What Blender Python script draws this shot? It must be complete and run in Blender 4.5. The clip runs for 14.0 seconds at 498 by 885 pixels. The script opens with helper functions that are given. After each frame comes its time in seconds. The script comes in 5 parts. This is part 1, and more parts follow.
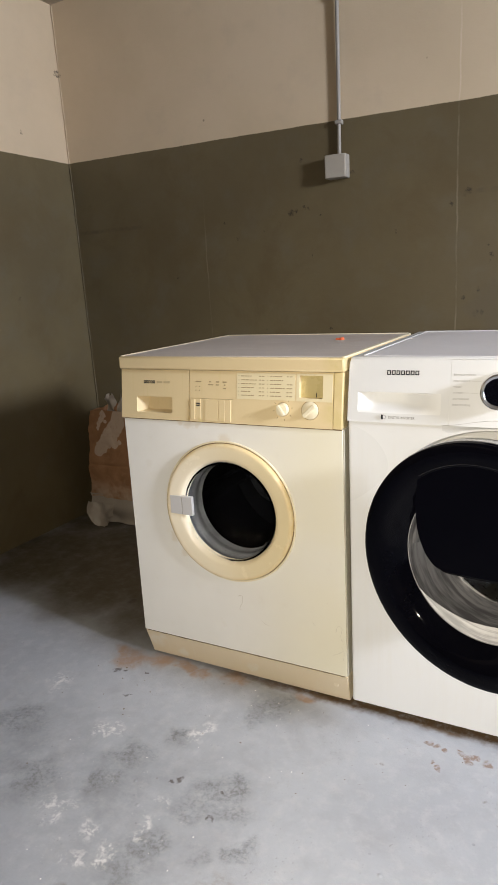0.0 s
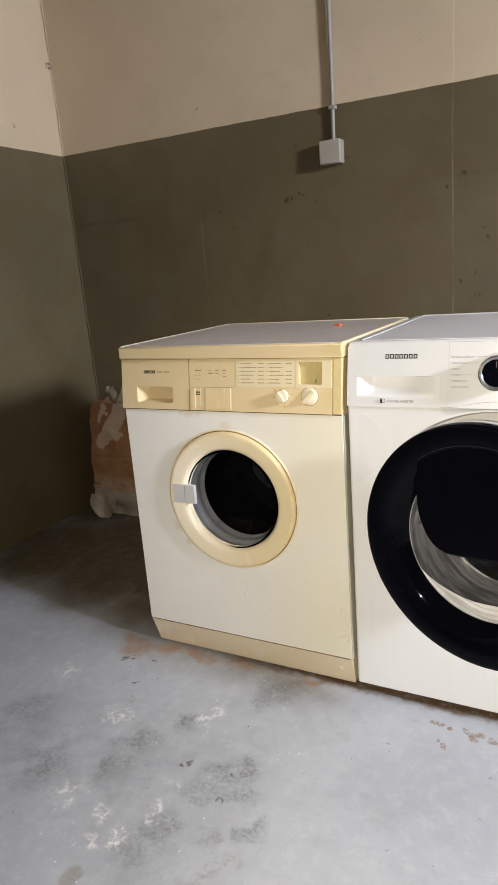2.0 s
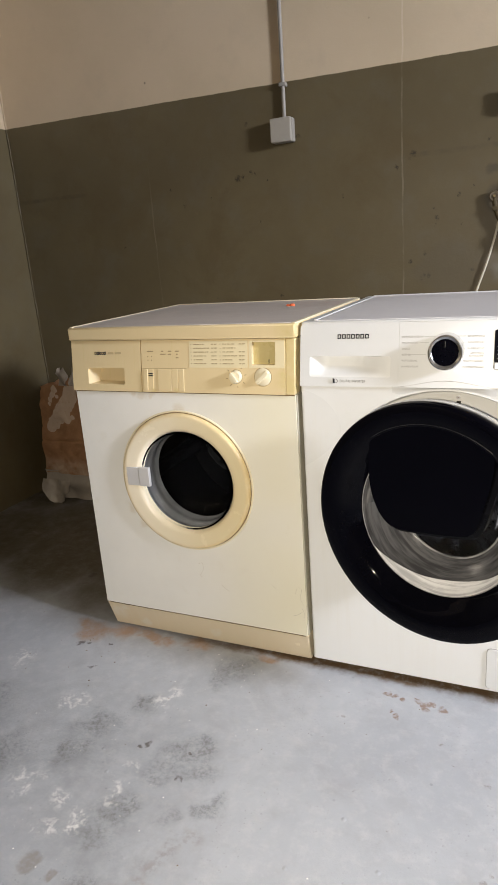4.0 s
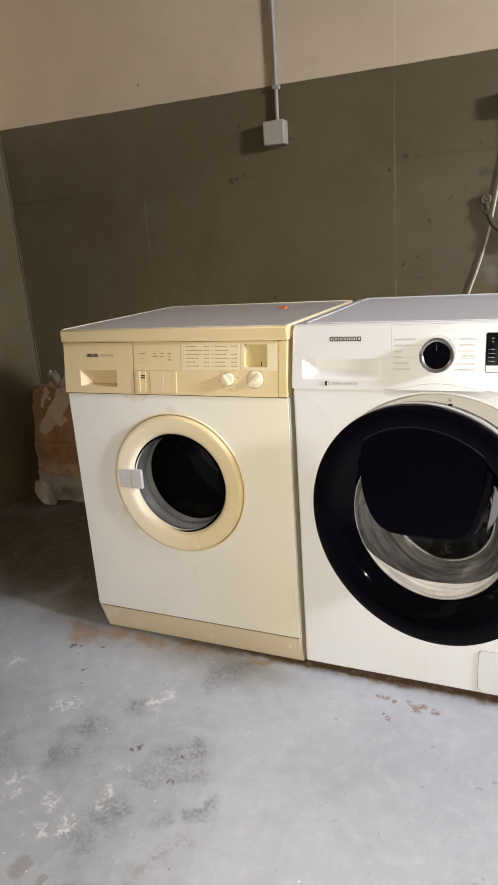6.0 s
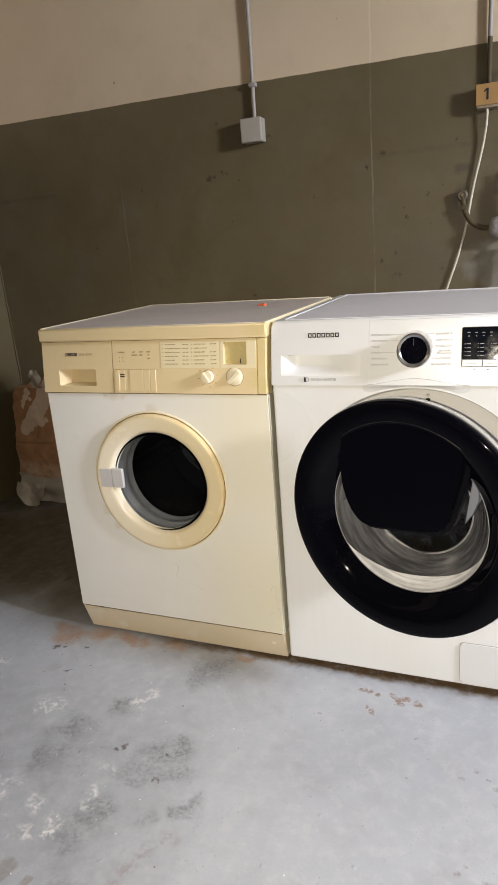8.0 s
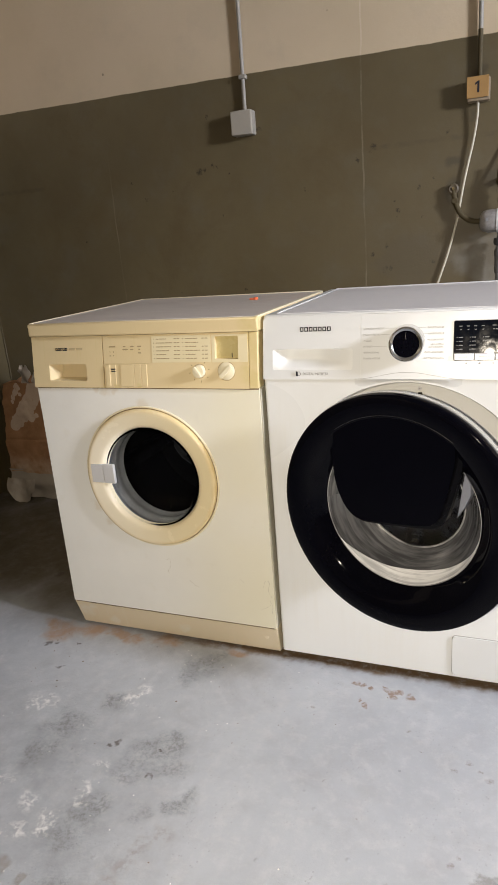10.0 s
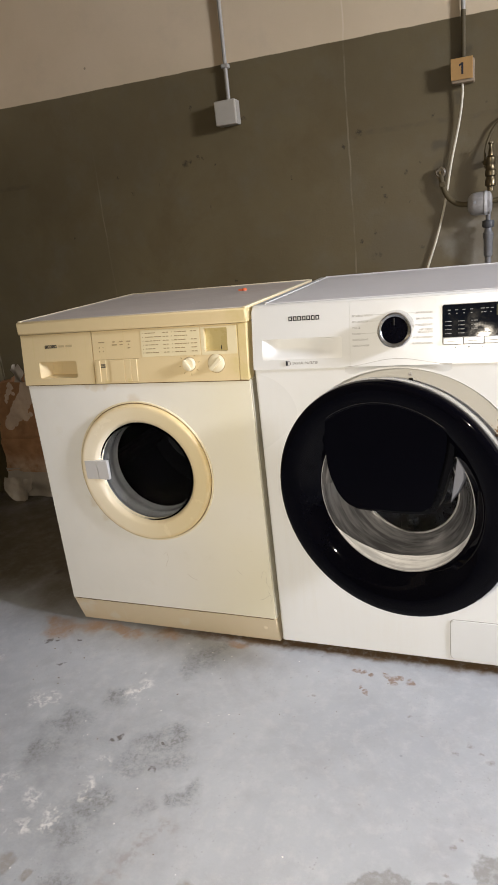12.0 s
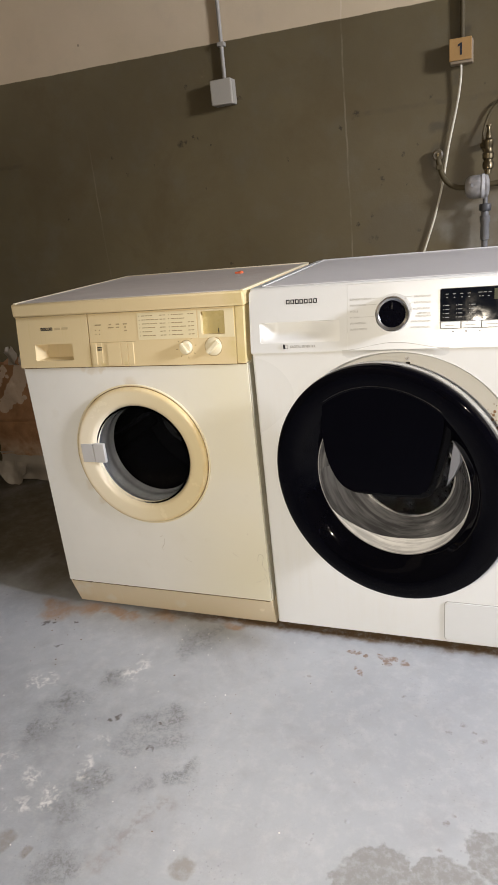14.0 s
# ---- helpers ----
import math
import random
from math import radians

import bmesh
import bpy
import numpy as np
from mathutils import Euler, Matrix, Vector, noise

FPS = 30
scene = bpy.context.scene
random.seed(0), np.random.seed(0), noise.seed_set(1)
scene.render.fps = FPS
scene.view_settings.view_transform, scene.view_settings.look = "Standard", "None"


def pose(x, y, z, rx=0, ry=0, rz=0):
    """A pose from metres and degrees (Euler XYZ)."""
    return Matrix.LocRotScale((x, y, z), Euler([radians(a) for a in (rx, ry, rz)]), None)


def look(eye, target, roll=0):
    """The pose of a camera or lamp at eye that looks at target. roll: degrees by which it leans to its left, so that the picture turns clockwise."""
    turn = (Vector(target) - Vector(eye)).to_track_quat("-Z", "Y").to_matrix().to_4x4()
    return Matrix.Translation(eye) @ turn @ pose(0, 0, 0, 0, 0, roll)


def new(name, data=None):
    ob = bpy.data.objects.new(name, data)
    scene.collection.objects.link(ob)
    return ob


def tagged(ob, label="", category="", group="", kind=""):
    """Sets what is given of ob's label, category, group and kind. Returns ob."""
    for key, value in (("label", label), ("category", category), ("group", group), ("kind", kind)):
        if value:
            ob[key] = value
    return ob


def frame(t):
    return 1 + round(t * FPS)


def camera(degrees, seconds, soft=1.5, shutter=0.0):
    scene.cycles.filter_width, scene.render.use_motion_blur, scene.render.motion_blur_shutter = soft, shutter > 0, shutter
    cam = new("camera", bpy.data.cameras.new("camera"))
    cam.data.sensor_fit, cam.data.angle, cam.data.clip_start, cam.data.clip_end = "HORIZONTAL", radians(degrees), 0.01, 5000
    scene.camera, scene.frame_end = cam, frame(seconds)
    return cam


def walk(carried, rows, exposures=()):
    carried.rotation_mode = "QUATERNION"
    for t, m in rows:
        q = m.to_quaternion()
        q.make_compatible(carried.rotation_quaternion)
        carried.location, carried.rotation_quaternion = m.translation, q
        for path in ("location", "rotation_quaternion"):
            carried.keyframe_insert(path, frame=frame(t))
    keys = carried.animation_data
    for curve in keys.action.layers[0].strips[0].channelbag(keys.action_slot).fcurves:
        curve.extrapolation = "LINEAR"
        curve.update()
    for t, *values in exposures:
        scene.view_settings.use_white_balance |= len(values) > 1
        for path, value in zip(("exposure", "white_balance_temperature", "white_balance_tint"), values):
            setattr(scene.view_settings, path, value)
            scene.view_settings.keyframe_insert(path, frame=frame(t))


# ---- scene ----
cam = camera(41.9, 14.0)
PATH = [
    (0, (1.074, -1.31, 1.017), (0.15, 0.399, 0.541), -3.1),
    (0.5, (1.081, -1.311, 1.016), (0.171, 0.4, 0.522), -3.2),
    (1, (1.083, -1.315, 1.015), (0.165, 0.388, 0.508), -3.3),
    (1.5, (1.076, -1.321, 1.01), (0.152, 0.38, 0.507), -3.8),
    (2, (1.08, -1.32, 1.012), (0.154, 0.38, 0.508), -4.5),
    (2.5, (1.073, -1.324, 1.015), (0.193, 0.392, 0.484), -3.9),
    (3, (1.066, -1.309, 1.007), (0.228, 0.415, 0.435), -4.1),
    (3.5, (1.077, -1.32, 1.011), (0.265, 0.419, 0.448), -4.2),
    (4, (1.081, -1.318, 1.01), (0.283, 0.425, 0.442), -4.2),
    (6.5, (1.085, -1.316, 1.011), (0.313, 0.44, 0.447), -4.0),
    (7, (1.087, -1.316, 1.01), (0.331, 0.446, 0.442), -4.1),
    (7.5, (1.093, -1.315, 1.009), (0.351, 0.452, 0.439), -4.4),
    (8, (1.095, -1.315, 1.008), (0.356, 0.453, 0.436), -4.5),
    (8.2, (1.095, -1.315, 1.008), (0.362, 0.4555, 0.431), -4.25),
    (10.3, (1.091, -1.309, 1.006), (0.379, 0.462, 0.409), -4.6),
    (10.5, (1.095, -1.302, 1.003), (0.311, 0.431, 0.384), -6.0),
    (11, (1.098, -1.306, 1.004), (0.358, 0.451, 0.4), -6.0),
    (11.5, (1.1, -1.306, 1.004), (0.376, 0.457, 0.398), -6.0),
    (12, (1.104, -1.305, 1.003), (0.394, 0.462, 0.39), -6.4),
    (12.5, (1.103, -1.304, 1.001), (0.403, 0.462, 0.374), -6.6),
    (13, (1.106, -1.305, 1.001), (0.413, 0.467, 0.384), -6.8),
    (13.5, (1.103, -1.306, 1.002), (0.428, 0.469, 0.377), -6.3),
    (14, (1.096, -1.311, 1.004), (0.408, 0.447, 0.342), -6.1),
]
walk(cam, [(t, look(eye, target, roll)) for t, eye, target, roll in PATH], [(0.0, 0.08, 6290, 11.5), (4.0, 0.045, 6330, 11.5), (14.0, -0.05, 6430, 12.0)])

# ---- world, light, exposure ----
world = bpy.data.worlds.new("world")
scene.world = world
world.use_nodes = True
wn = world.node_tree
sky = wn.nodes.new("ShaderNodeTexSky")
sky.sky_type, sky.sun_disc = "NISHITA", False
sky.sun_elevation, sky.sun_rotation = radians(35), radians(90)
wn.links.new(sky.outputs[0], wn.nodes["Background"].inputs[0])
wn.nodes["Background"].inputs[1].default_value = 0.1

# room limits
X0, X1, Y0, Y1, ZC = -1.04, 4.2, -4.2, 1.05, 2.185
WIN_Y, WIN_Z, WIN_W, WIN_H = -0.66, 1.90, 0.50, 0.46


def area_lamp(name, m, w, h, power, colour):
    d = bpy.data.lights.new(name, "AREA")
    d.shape, d.size, d.size_y, d.energy, d.color = "RECTANGLE", w, h, power, colour
    ob = new(name, d)
    ob.matrix_world = m
    return ob


# daylight in an unseen window opening further along the room, placed from the shadows' direction
area_lamp("window_daylight", look((X1 + 0.03, WIN_Y, WIN_Z), (0.3, -0.05, 0.5)), WIN_W, WIN_H, 200, (0.85, 0.888, 0.995))
# small warm-white fill lamp added unseen behind the camera, inferred from the glints on glass, chrome and display
fill_lamp = bpy.data.lights.new("carried_torch", "SPOT")
fill_lamp.energy, fill_lamp.color, fill_lamp.shadow_soft_size = 70, (1.0, 0.885, 0.70), 0.008
# cone and aim set to brighten the machine fronts more than the walls
fill_lamp.spot_size, fill_lamp.spot_blend = radians(106), 1.0
new("carried_torch", fill_lamp).matrix_world = look((1.05, -1.37, 1.015), (0.84, 0.0, 0.14))


# ---- materials ----
class Nodes:
    def __init__(self, name):
        self.m = bpy.data.materials.new(name)
        self.m.use_nodes = True
        self.t = self.m.node_tree
        self.b = self.t.nodes["Principled BSDF"]
        self.geo = self.t.nodes.new("ShaderNodeNewGeometry")
        self.pos = self.geo.outputs["Position"]

    def put(self, socket, v):
        if isinstance(v, (int, float)):
            socket.default_value = v
        elif isinstance(v, (tuple, list)):
            socket.default_value = (*v, 1.0) if len(v) == 3 and socket.type == "RGBA" else v
        else:
            self.t.links.new(v, socket)

    def math(self, op, a, b=0.0, c=0.0):
        n = self.t.nodes.new("ShaderNodeMath")
        n.operation = op
        for s, v in zip(n.inputs, (a, b, c)):
            self.put(s, v)
        return n.outputs[0]

    def vec(self, op, a, b=(0, 0, 0)):
        n = self.t.nodes.new("ShaderNodeVectorMath")
        n.operation = op
        self.put(n.inputs[0], a)
        self.put(n.inputs[1], b)
        return n.outputs["Value"] if op in ("LENGTH", "DISTANCE") else n.outputs[0]

    def noise(self, scale, detail=4.0, rough=0.6, at=None, warp=0.0):
        n = self.t.nodes.new("ShaderNodeTexNoise")
        n.inputs["Scale"].default_value, n.inputs["Detail"].default_value, n.inputs["Roughness"].default_value = scale, detail, rough
        n.inputs["Distortion"].default_value = warp
        self.t.links.new(at or self.pos, n.inputs["Vector"])
        return n.outputs["Fac"]

    def noise_colour(self, scale, detail=3.0):
        n = self.t.nodes.new("ShaderNodeTexNoise")
        n.inputs["Scale"].default_value, n.inputs["Detail"].default_value = scale, detail
        self.t.links.new(self.pos, n.inputs["Vector"])
        return n.outputs["Color"]

    def cells(self, scale, at=None):
        n = self.t.nodes.new("ShaderNodeTexVoronoi")
        n.inputs["Scale"].default_value = scale
        self.t.links.new(at or self.pos, n.inputs["Vector"])
        return n.outputs["Distance"]

    def ramp(self, v, lo, hi, a=0.0, b=1.0):
        n = self.t.nodes.new("ShaderNodeMapRange")
        n.interpolation_type = "SMOOTHSTEP"
        for s, x in zip(n.inputs, (v, lo, hi, a, b)):
            self.put(s, x)
        return n.outputs[0]

    def mix(self, f, a, b, blend="MIX"):
        n = self.t.nodes.new("ShaderNodeMix")
        n.data_type, n.blend_type = "RGBA", blend
        self.put(n.inputs[0], f)
        self.put(n.inputs[6], a)
        self.put(n.inputs[7], b)
        return n.outputs[2]

    def bump(self, h, strength=0.3, distance=0.002):
        n = self.t.nodes.new("ShaderNodeBump")
        n.inputs["Strength"].default_value, n.inputs["Distance"].default_value = strength, distance
        self.t.links.new(h, n.inputs["Height"])
        self.t.links.new(n.outputs[0], self.b.inputs["Normal"])

    def axis(self, k):
        n = self.t.nodes.new("ShaderNodeSeparateXYZ")
        self.t.links.new(self.pos, n.inputs[0])
        return n.outputs[k]

    def spots(self, places, warp=0.03, scale=18.0, flat=None, soft=0.35):
        """A mask of stains at (x, y, z, radius), with ragged outlines."""
        off = self.vec("SCALE", self.vec("SUBTRACT", self.noise_colour(scale), (0.5, 0.5, 0.5)))
        off.node.inputs["Scale"].default_value = warp * 2
        p = self.vec("ADD", self.pos, off)
        if flat:
            p = self.vec("MULTIPLY", p, flat)
        total = 0.0
        for x, y, z, r in places:
            c = (x * flat[0], y * flat[1], z * flat[2]) if flat else (x, y, z)
            m = self.ramp(self.vec("DISTANCE", p, c), r, r * soft)
            total = m if total == 0.0 else self.math("MAXIMUM", total, m)
        return total

    def done(self, colour=None, rough=None, metal=None, spec=None, coat=None):
        for key, v in (("Base Color", colour), ("Roughness", rough), ("Metallic", metal), ("Specular IOR Level", spec), ("Coat Weight", coat)):
            if v is not None:
                self.put(self.b.inputs[key], v)
        return self.m


def plain(name, colour, rough=0.5, metal=0.0, vary=0.12, scale=30.0, grain=0.0, coat=0.0, spec=0.5, uneven=0.15):
    """A material of one tone with blotches, fine grain and uneven gloss."""
    n = Nodes(name)
    big, fine = n.noise(scale * 0.15), n.noise(scale * 4, 2.0)
    dark = tuple(c * (1 - vary) for c in colour)
    col = n.mix(n.ramp(big, 0.3, 0.7), dark, colour)
    col = n.mix(n.ramp(fine, 0.35, 0.75, 0.0, 0.25), col, tuple(c * (1 - 1.5 * vary) for c in colour))
    if grain:
        n.bump(fine, grain, 0.001)
    return n.done(col, n.ramp(n.noise(scale), 0.3, 0.7, rough * (1 - uneven), min(1.0, rough * (1 + uneven))), metal, spec, coat)


def wall_material():
    """Cream lime paint above an olive grey oil-paint dado, on rough cast concrete."""
    n = Nodes("wall_paint")
    z = n.axis(2)
    blotch, mid, fine = n.noise(1.6, 5.0), n.noise(9.0, 5.0), n.noise(120.0, 3.0)
    cream = n.mix(n.ramp(blotch, 0.3, 0.7), (0.535, 0.424, 0.278), (0.600, 0.478, 0.322))
    cream = n.mix(n.ramp(mid, 0.5, 0.8, 0, 0.3), cream, (0.46, 0.375, 0.268))
    dado = n.mix(n.ramp(blotch, 0.3, 0.7), (0.104, 0.080, 0.040), (0.134, 0.105, 0.053))
    dado = n.mix(n.ramp(mid, 0.45, 0.8, 0, 0.35), dado, (0.128, 0.114, 0.082))
    worn_coat = n.noise(4.2, 5.0, 0.65, warp=0.4)
    dado = n.mix(n.ramp(worn_coat, 0.48, 0.72, 0, 0.55), dado, (0.098, 0.070, 0.031))
    edge = n.math("ADD", n.math("MULTIPLY_ADD", n.math("ADD", n.axis(0), 1.0), 0.0085, z), n.math("MULTIPLY", n.math("SUBTRACT", n.noise(14.0, 4.0), 0.5), 0.006))
    col = n.mix(n.ramp(edge, 1.5635, 1.5665), dado, cream)
    # scattered pinholes, then chips and scuffs with places of their own
    holes = n.math("MULTIPLY", n.ramp(n.cells(9.0), 0.05, 0.025), n.ramp(n.noise(3.0, 1.0), 0.56, 0.62))
    chips = n.spots([(0.031, 1.05, 1.264, 0.017), (0.052, 1.05, 1.268, 0.010), (0.084, 1.05, 1.279, 0.009), (0.100, 1.05, 1.270, 0.007), (-0.015, 1.05, 1.227, 0.007), (0.145, 1.05, 1.246, 0.006), (0.076, 1.05, 1.440, 0.008),
                     (-0.258, 1.05, 1.253, 0.008), (-0.202, 1.05, 1.188, 0.008), (-0.50, 1.05, 1.052, 0.008), (0.179, 1.05, 0.834, 0.007), (0.272, 1.05, 1.377, 0.012), (0.110, 1.05, 1.104, 0.006),
                     (0.427, 1.05, 1.165, 0.006), (-0.087, 1.05, 1.205, 0.005), (-1.018, 0.662, 1.002, 0.011), (-1.026, 0.794, 1.652, 0.008), (-1.03, 1.04, 1.92, 0.020), (-1.03, 1.04, 0.88, 0.014)], 0.014, 80.0)
    more = n.spots([(0.669, 1.05, 1.276, 0.015), (0.658, 1.05, 1.258, 0.009), (0.615, 1.05, 1.239, 0.008), (0.818, 1.05, 1.135, 0.009), (0.740, 1.05, 1.098, 0.008), (0.750, 1.05, 1.067, 0.012), (0.746, 1.05, 1.045, 0.007), (0.710, 1.05, 0.954, 0.010),
                    (0.662, 1.05, 0.929, 0.009), (0.703, 1.05, 0.879, 0.012), (0.722, 1.05, 0.882, 0.009), (0.862, 1.05, 0.894, 0.011), (0.919, 1.05, 0.890, 0.008), (0.864, 1.05, 1.156, 0.007), (0.907, 1.05, 1.292, 0.007), (0.83, 1.05, 1.04, 0.005)], 0.014, 80.0)
    chips = n.math("MAXIMUM", chips, more)
    chips = n.math("MULTIPLY", chips, n.ramp(n.noise(90.0, 3.0), 0.40, 0.55, 0.25, 1.0))
    col = n.mix(n.math("MAXIMUM", n.math("MULTIPLY", holes, 0.5), n.math("MULTIPLY", chips, 0.85)), col, (0.030, 0.021, 0.012))
    # a dirty rubbed band above the white machine, rust bloom at the pipes
    rub = n.spots([(0.80, 1.05, 0.90, 0.17), (0.98, 1.05, 0.90, 0.16), (0.70, 1.05, 0.90, 0.10)], 0.09, 6.0, (1, 1, 2.2))
    col = n.mix(n.math("MULTIPLY", rub, 0.35), col, (0.09, 0.075, 0.05))
    bloom = n.spots([(1.03, 1.05, 0.90, 0.12), (1.16, 1.05, 0.92, 0.14), (1.10, 1.05, 0.86, 0.12)], 0.06, 9.0, (1, 1, 1.4))
    col = n.mix(n.math("MULTIPLY", bloom, n.ramp(mid, 0.35, 0.65, 0.25, 0.65)), col, (0.25, 0.235, 0.205))
    stain = n.spots([(0.925, 1.05, 1.115, 0.045), (1.07, 1.05, 1.14, 0.06), (0.93, 1.05, 1.20, 0.03), (1.0, 1.05, 1.46, 0.03), (0.985, 1.05, 1.33, 0.03)], 0.04, 16.0)
    col = n.mix(n.math("MULTIPLY", stain, n.ramp(mid, 0.3, 0.6, 0.25, 0.7)), col, (0.06, 0.048, 0.03))
    # day joints of the concrete, running level
    level = n.math("ADD", z, n.math("MULTIPLY", n.math("SUBTRACT", n.noise(5.0), 0.5), 0.02))
    day = n.ramp(n.math("ABSOLUTE", n.math("SUBTRACT", level, 1.271)), 0.012, 0.003)
    day = n.math("MULTIPLY", day, n.math("MULTIPLY", n.ramp(n.axis(1), 1.03, 1.04), n.math("MAXIMUM", n.ramp(n.axis(0), 0.62, 0.72), n.ramp(n.axis(0), -0.62, -0.72))))
    col = n.mix(n.math("MULTIPLY", day, n.ramp(n.noise(18.0, 4.0), 0.35, 0.7, 0.05, 0.5)), col, (0.06, 0.048, 0.028))
    # chalky streak along the formwork joint
    sx = n.math("ADD", n.axis(0), n.math("MULTIPLY", n.math("SUBTRACT", n.noise(4.0), 0.5), 0.02))
    line = n.math("MAXIMUM", n.ramp(n.math("ABSOLUTE", n.math("SUBTRACT", sx, 0.636)), 0.004, 0.001),
                  n.math("MULTIPLY", n.ramp(n.math("ABSOLUTE", n.math("SUBTRACT", sx, -0.350)), 0.004, 0.001), n.ramp(z, 1.42, 0.95)))
    line = n.math("MULTIPLY", line, n.ramp(n.axis(1), 1.03, 1.04))
    col = n.mix(n.math("MULTIPLY", line, n.ramp(n.noise(12.0), 0.35, 0.65, 0.05, 0.34)), col, n.mix(n.ramp(edge, 1.5635, 1.5665), (0.30, 0.26, 0.19), (0.80, 0.70, 0.54)))
    h = n.math("ADD", n.math("MULTIPLY", mid, 1.2), n.math("MULTIPLY", fine, 0.25))
    n.bump(h, 0.35, 0.004)
    return n.done(col, n.ramp(edge, 1.563, 1.567, 0.48, 0.85), spec=0.35)


def floor_material():
    """Grey-blue painted screed, scuffed, with chalky blooms, worn dark patches and rust."""
    n = Nodes("floor_paint")
    blotch, mid, fine = n.noise(2.2, 6.0, 0.65), n.noise(11.0, 6.0, 0.7), n.noise(160.0, 3.0)
    col = n.mix(n.ramp(blotch, 0.3, 0.7), (0.349, 0.368, 0.399), (0.420, 0.440, 0.472))
    col = n.mix(n.ramp(mid, 0.45, 0.75, 0, 0.40), col, (0.32, 0.32, 0.335))
    col = n.mix(n.ramp(n.noise(30.0, 6.0, 0.7), 0.45, 0.7, 0, 0.35), col, (0.52, 0.52, 0.53))
    col = n.mix(n.ramp(n.noise(5.0, 5.0, 0.7, warp=0.5), 0.5, 0.72, 0, 0.35), col, (0.30, 0.30, 0.315))
    # mottled grime, deepened to stand in for weaker light at the lower left
    grime_and_dim = n.spots([(0.25, -0.45, 0, 0.34), (-0.05, -0.45, 0, 0.35), (0.40, -0.62, 0, 0.25), (0.42, -0.09, 0, 0.13)], 0.12, 5.0, None, 0.1)
    col = n.mix(n.math("MULTIPLY", grime_and_dim, n.ramp(n.noise(14.0, 6.0, 0.7), 0.35, 0.7, 0.10, 0.66)), col, (0.245, 0.256, 0.270))
    worn = n.spots([(0.43, -0.06, 0, 0.075), (0.405, -0.116, 0, 0.05), (0.45, -0.37, 0, 0.085), (0.487, -0.395, 0, 0.06), (0.424, -0.422, 0, 0.055), (0.473, -0.33, 0, 0.05), (0.20, -0.345, 0, 0.075), (0.278, -0.25, 0, 0.05),
                    (0.386, -0.551, 0, 0.055), (0.383, -0.594, 0, 0.05), (0.394, -0.519, 0, 0.045), (0.204, -0.43, 0, 0.06), (0.554, -0.471, 0, 0.04), (0.49, -0.517, 0, 0.04), (0.433, -0.70, 0, 0.06), (0.06, -0.50, 0, 0.09), (-0.12, -0.36, 0, 0.10)], 0.05, 14.0, None, 0.2)
    worn = n.math("MULTIPLY", worn, n.math("MULTIPLY", n.ramp(n.noise(24.0, 5.0, 0.7), 0.32, 0.66, 0.25, 1.0), n.ramp(n.noise(105.0, 4.0, 0.75), 0.42, 0.60, 0.25, 0.80)))
    col = n.mix(n.math("MULTIPLY", worn, 0.95), col, (0.155, 0.162, 0.158))
    chalk = n.spots([(0.317, -0.213, 0, 0.045), (0.296, -0.226, 0, 0.035), (0.328, -0.58, 0, 0.04), (0.274, -0.608, 0, 0.035), (0.354, -0.43, 0, 0.03), (0.266, -0.535, 0, 0.03), (0.36, -0.50, 0, 0.03), (0.10, -0.30, 0, 0.05), (0.17, -0.53, 0, 0.06), (-0.15, -0.20, 0, 0.05)], 0.05, 16.0, None, 0.2)
    chalk = n.math("MULTIPLY", chalk, n.ramp(n.noise(46.0, 5.0, 0.75, warp=0.25), 0.47, 0.62))
    flecks = n.math("MULTIPLY", n.spots([(0.28, -0.50, 0, 0.26), (0.10, -0.35, 0, 0.25)], 0.10, 6.0), n.ramp(n.noise(64.0, 4.0, 0.7), 0.64, 0.72))
    col = n.mix(n.math("MULTIPLY", n.math("MAXIMUM", chalk, n.math("MULTIPLY", flecks, 0.6)), 0.8), col, (0.74, 0.73, 0.71))
    drag = n.spots([(0.511, -0.614, 0, 0.032), (0.522, -0.588, 0, 0.03), (0.533, -0.562, 0, 0.032), (0.556, -0.535, 0, 0.03), (0.512, -0.655, 0, 0.03), (0.49, -0.68, 0, 0.03)], 0.03, 26.0, None, 0.2)
    col = n.mix(n.math("MULTIPLY", drag, n.ramp(n.noise(60.0, 4.0, 0.7), 0.40, 0.62, 0.05, 0.55)), col, (0.25, 0.225, 0.21))
    rust = n.spots([(-0.034, -0.025, 0, 0.085), (0.058, 0.002, 0, 0.075), (-0.08, 0.0, 0, 0.05), (0.14, 0.0, 0, 0.05), (0.196, -0.009, 0, 0.05), (0.282, 0.0, 0, 0.055), (0.489, -0.004, 0, 0.04)], 0.05, 16.0, (1, 1.5, 1))
    col = n.mix(n.math("MULTIPLY", rust, n.ramp(n.noise(26.0, 5.0, 0.7), 0.25, 0.62, 0.32, 0.90)), col, (0.36, 0.235, 0.150))
    brown = n.spots([(0.803, -0.040, 0, 0.011), (0.818, -0.043, 0, 0.010), (0.838, -0.050, 0, 0.008), (0.889, -0.052, 0, 0.014), (0.893, -0.069, 0, 0.010), (0.872, -0.046, 0, 0.010), (0.905, -0.046, 0, 0.010), (0.930, -0.060, 0, 0.014), (0.837, -0.112, 0, 0.011), (0.824, -0.098, 0, 0.006)], 0.013, 50.0, None, 0.6)
    col = n.mix(n.math("MULTIPLY", brown, n.ramp(n.noise(75.0, 4.0, 0.65), 0.34, 0.58, 0.20, 0.92)), col, (0.235, 0.165, 0.120))
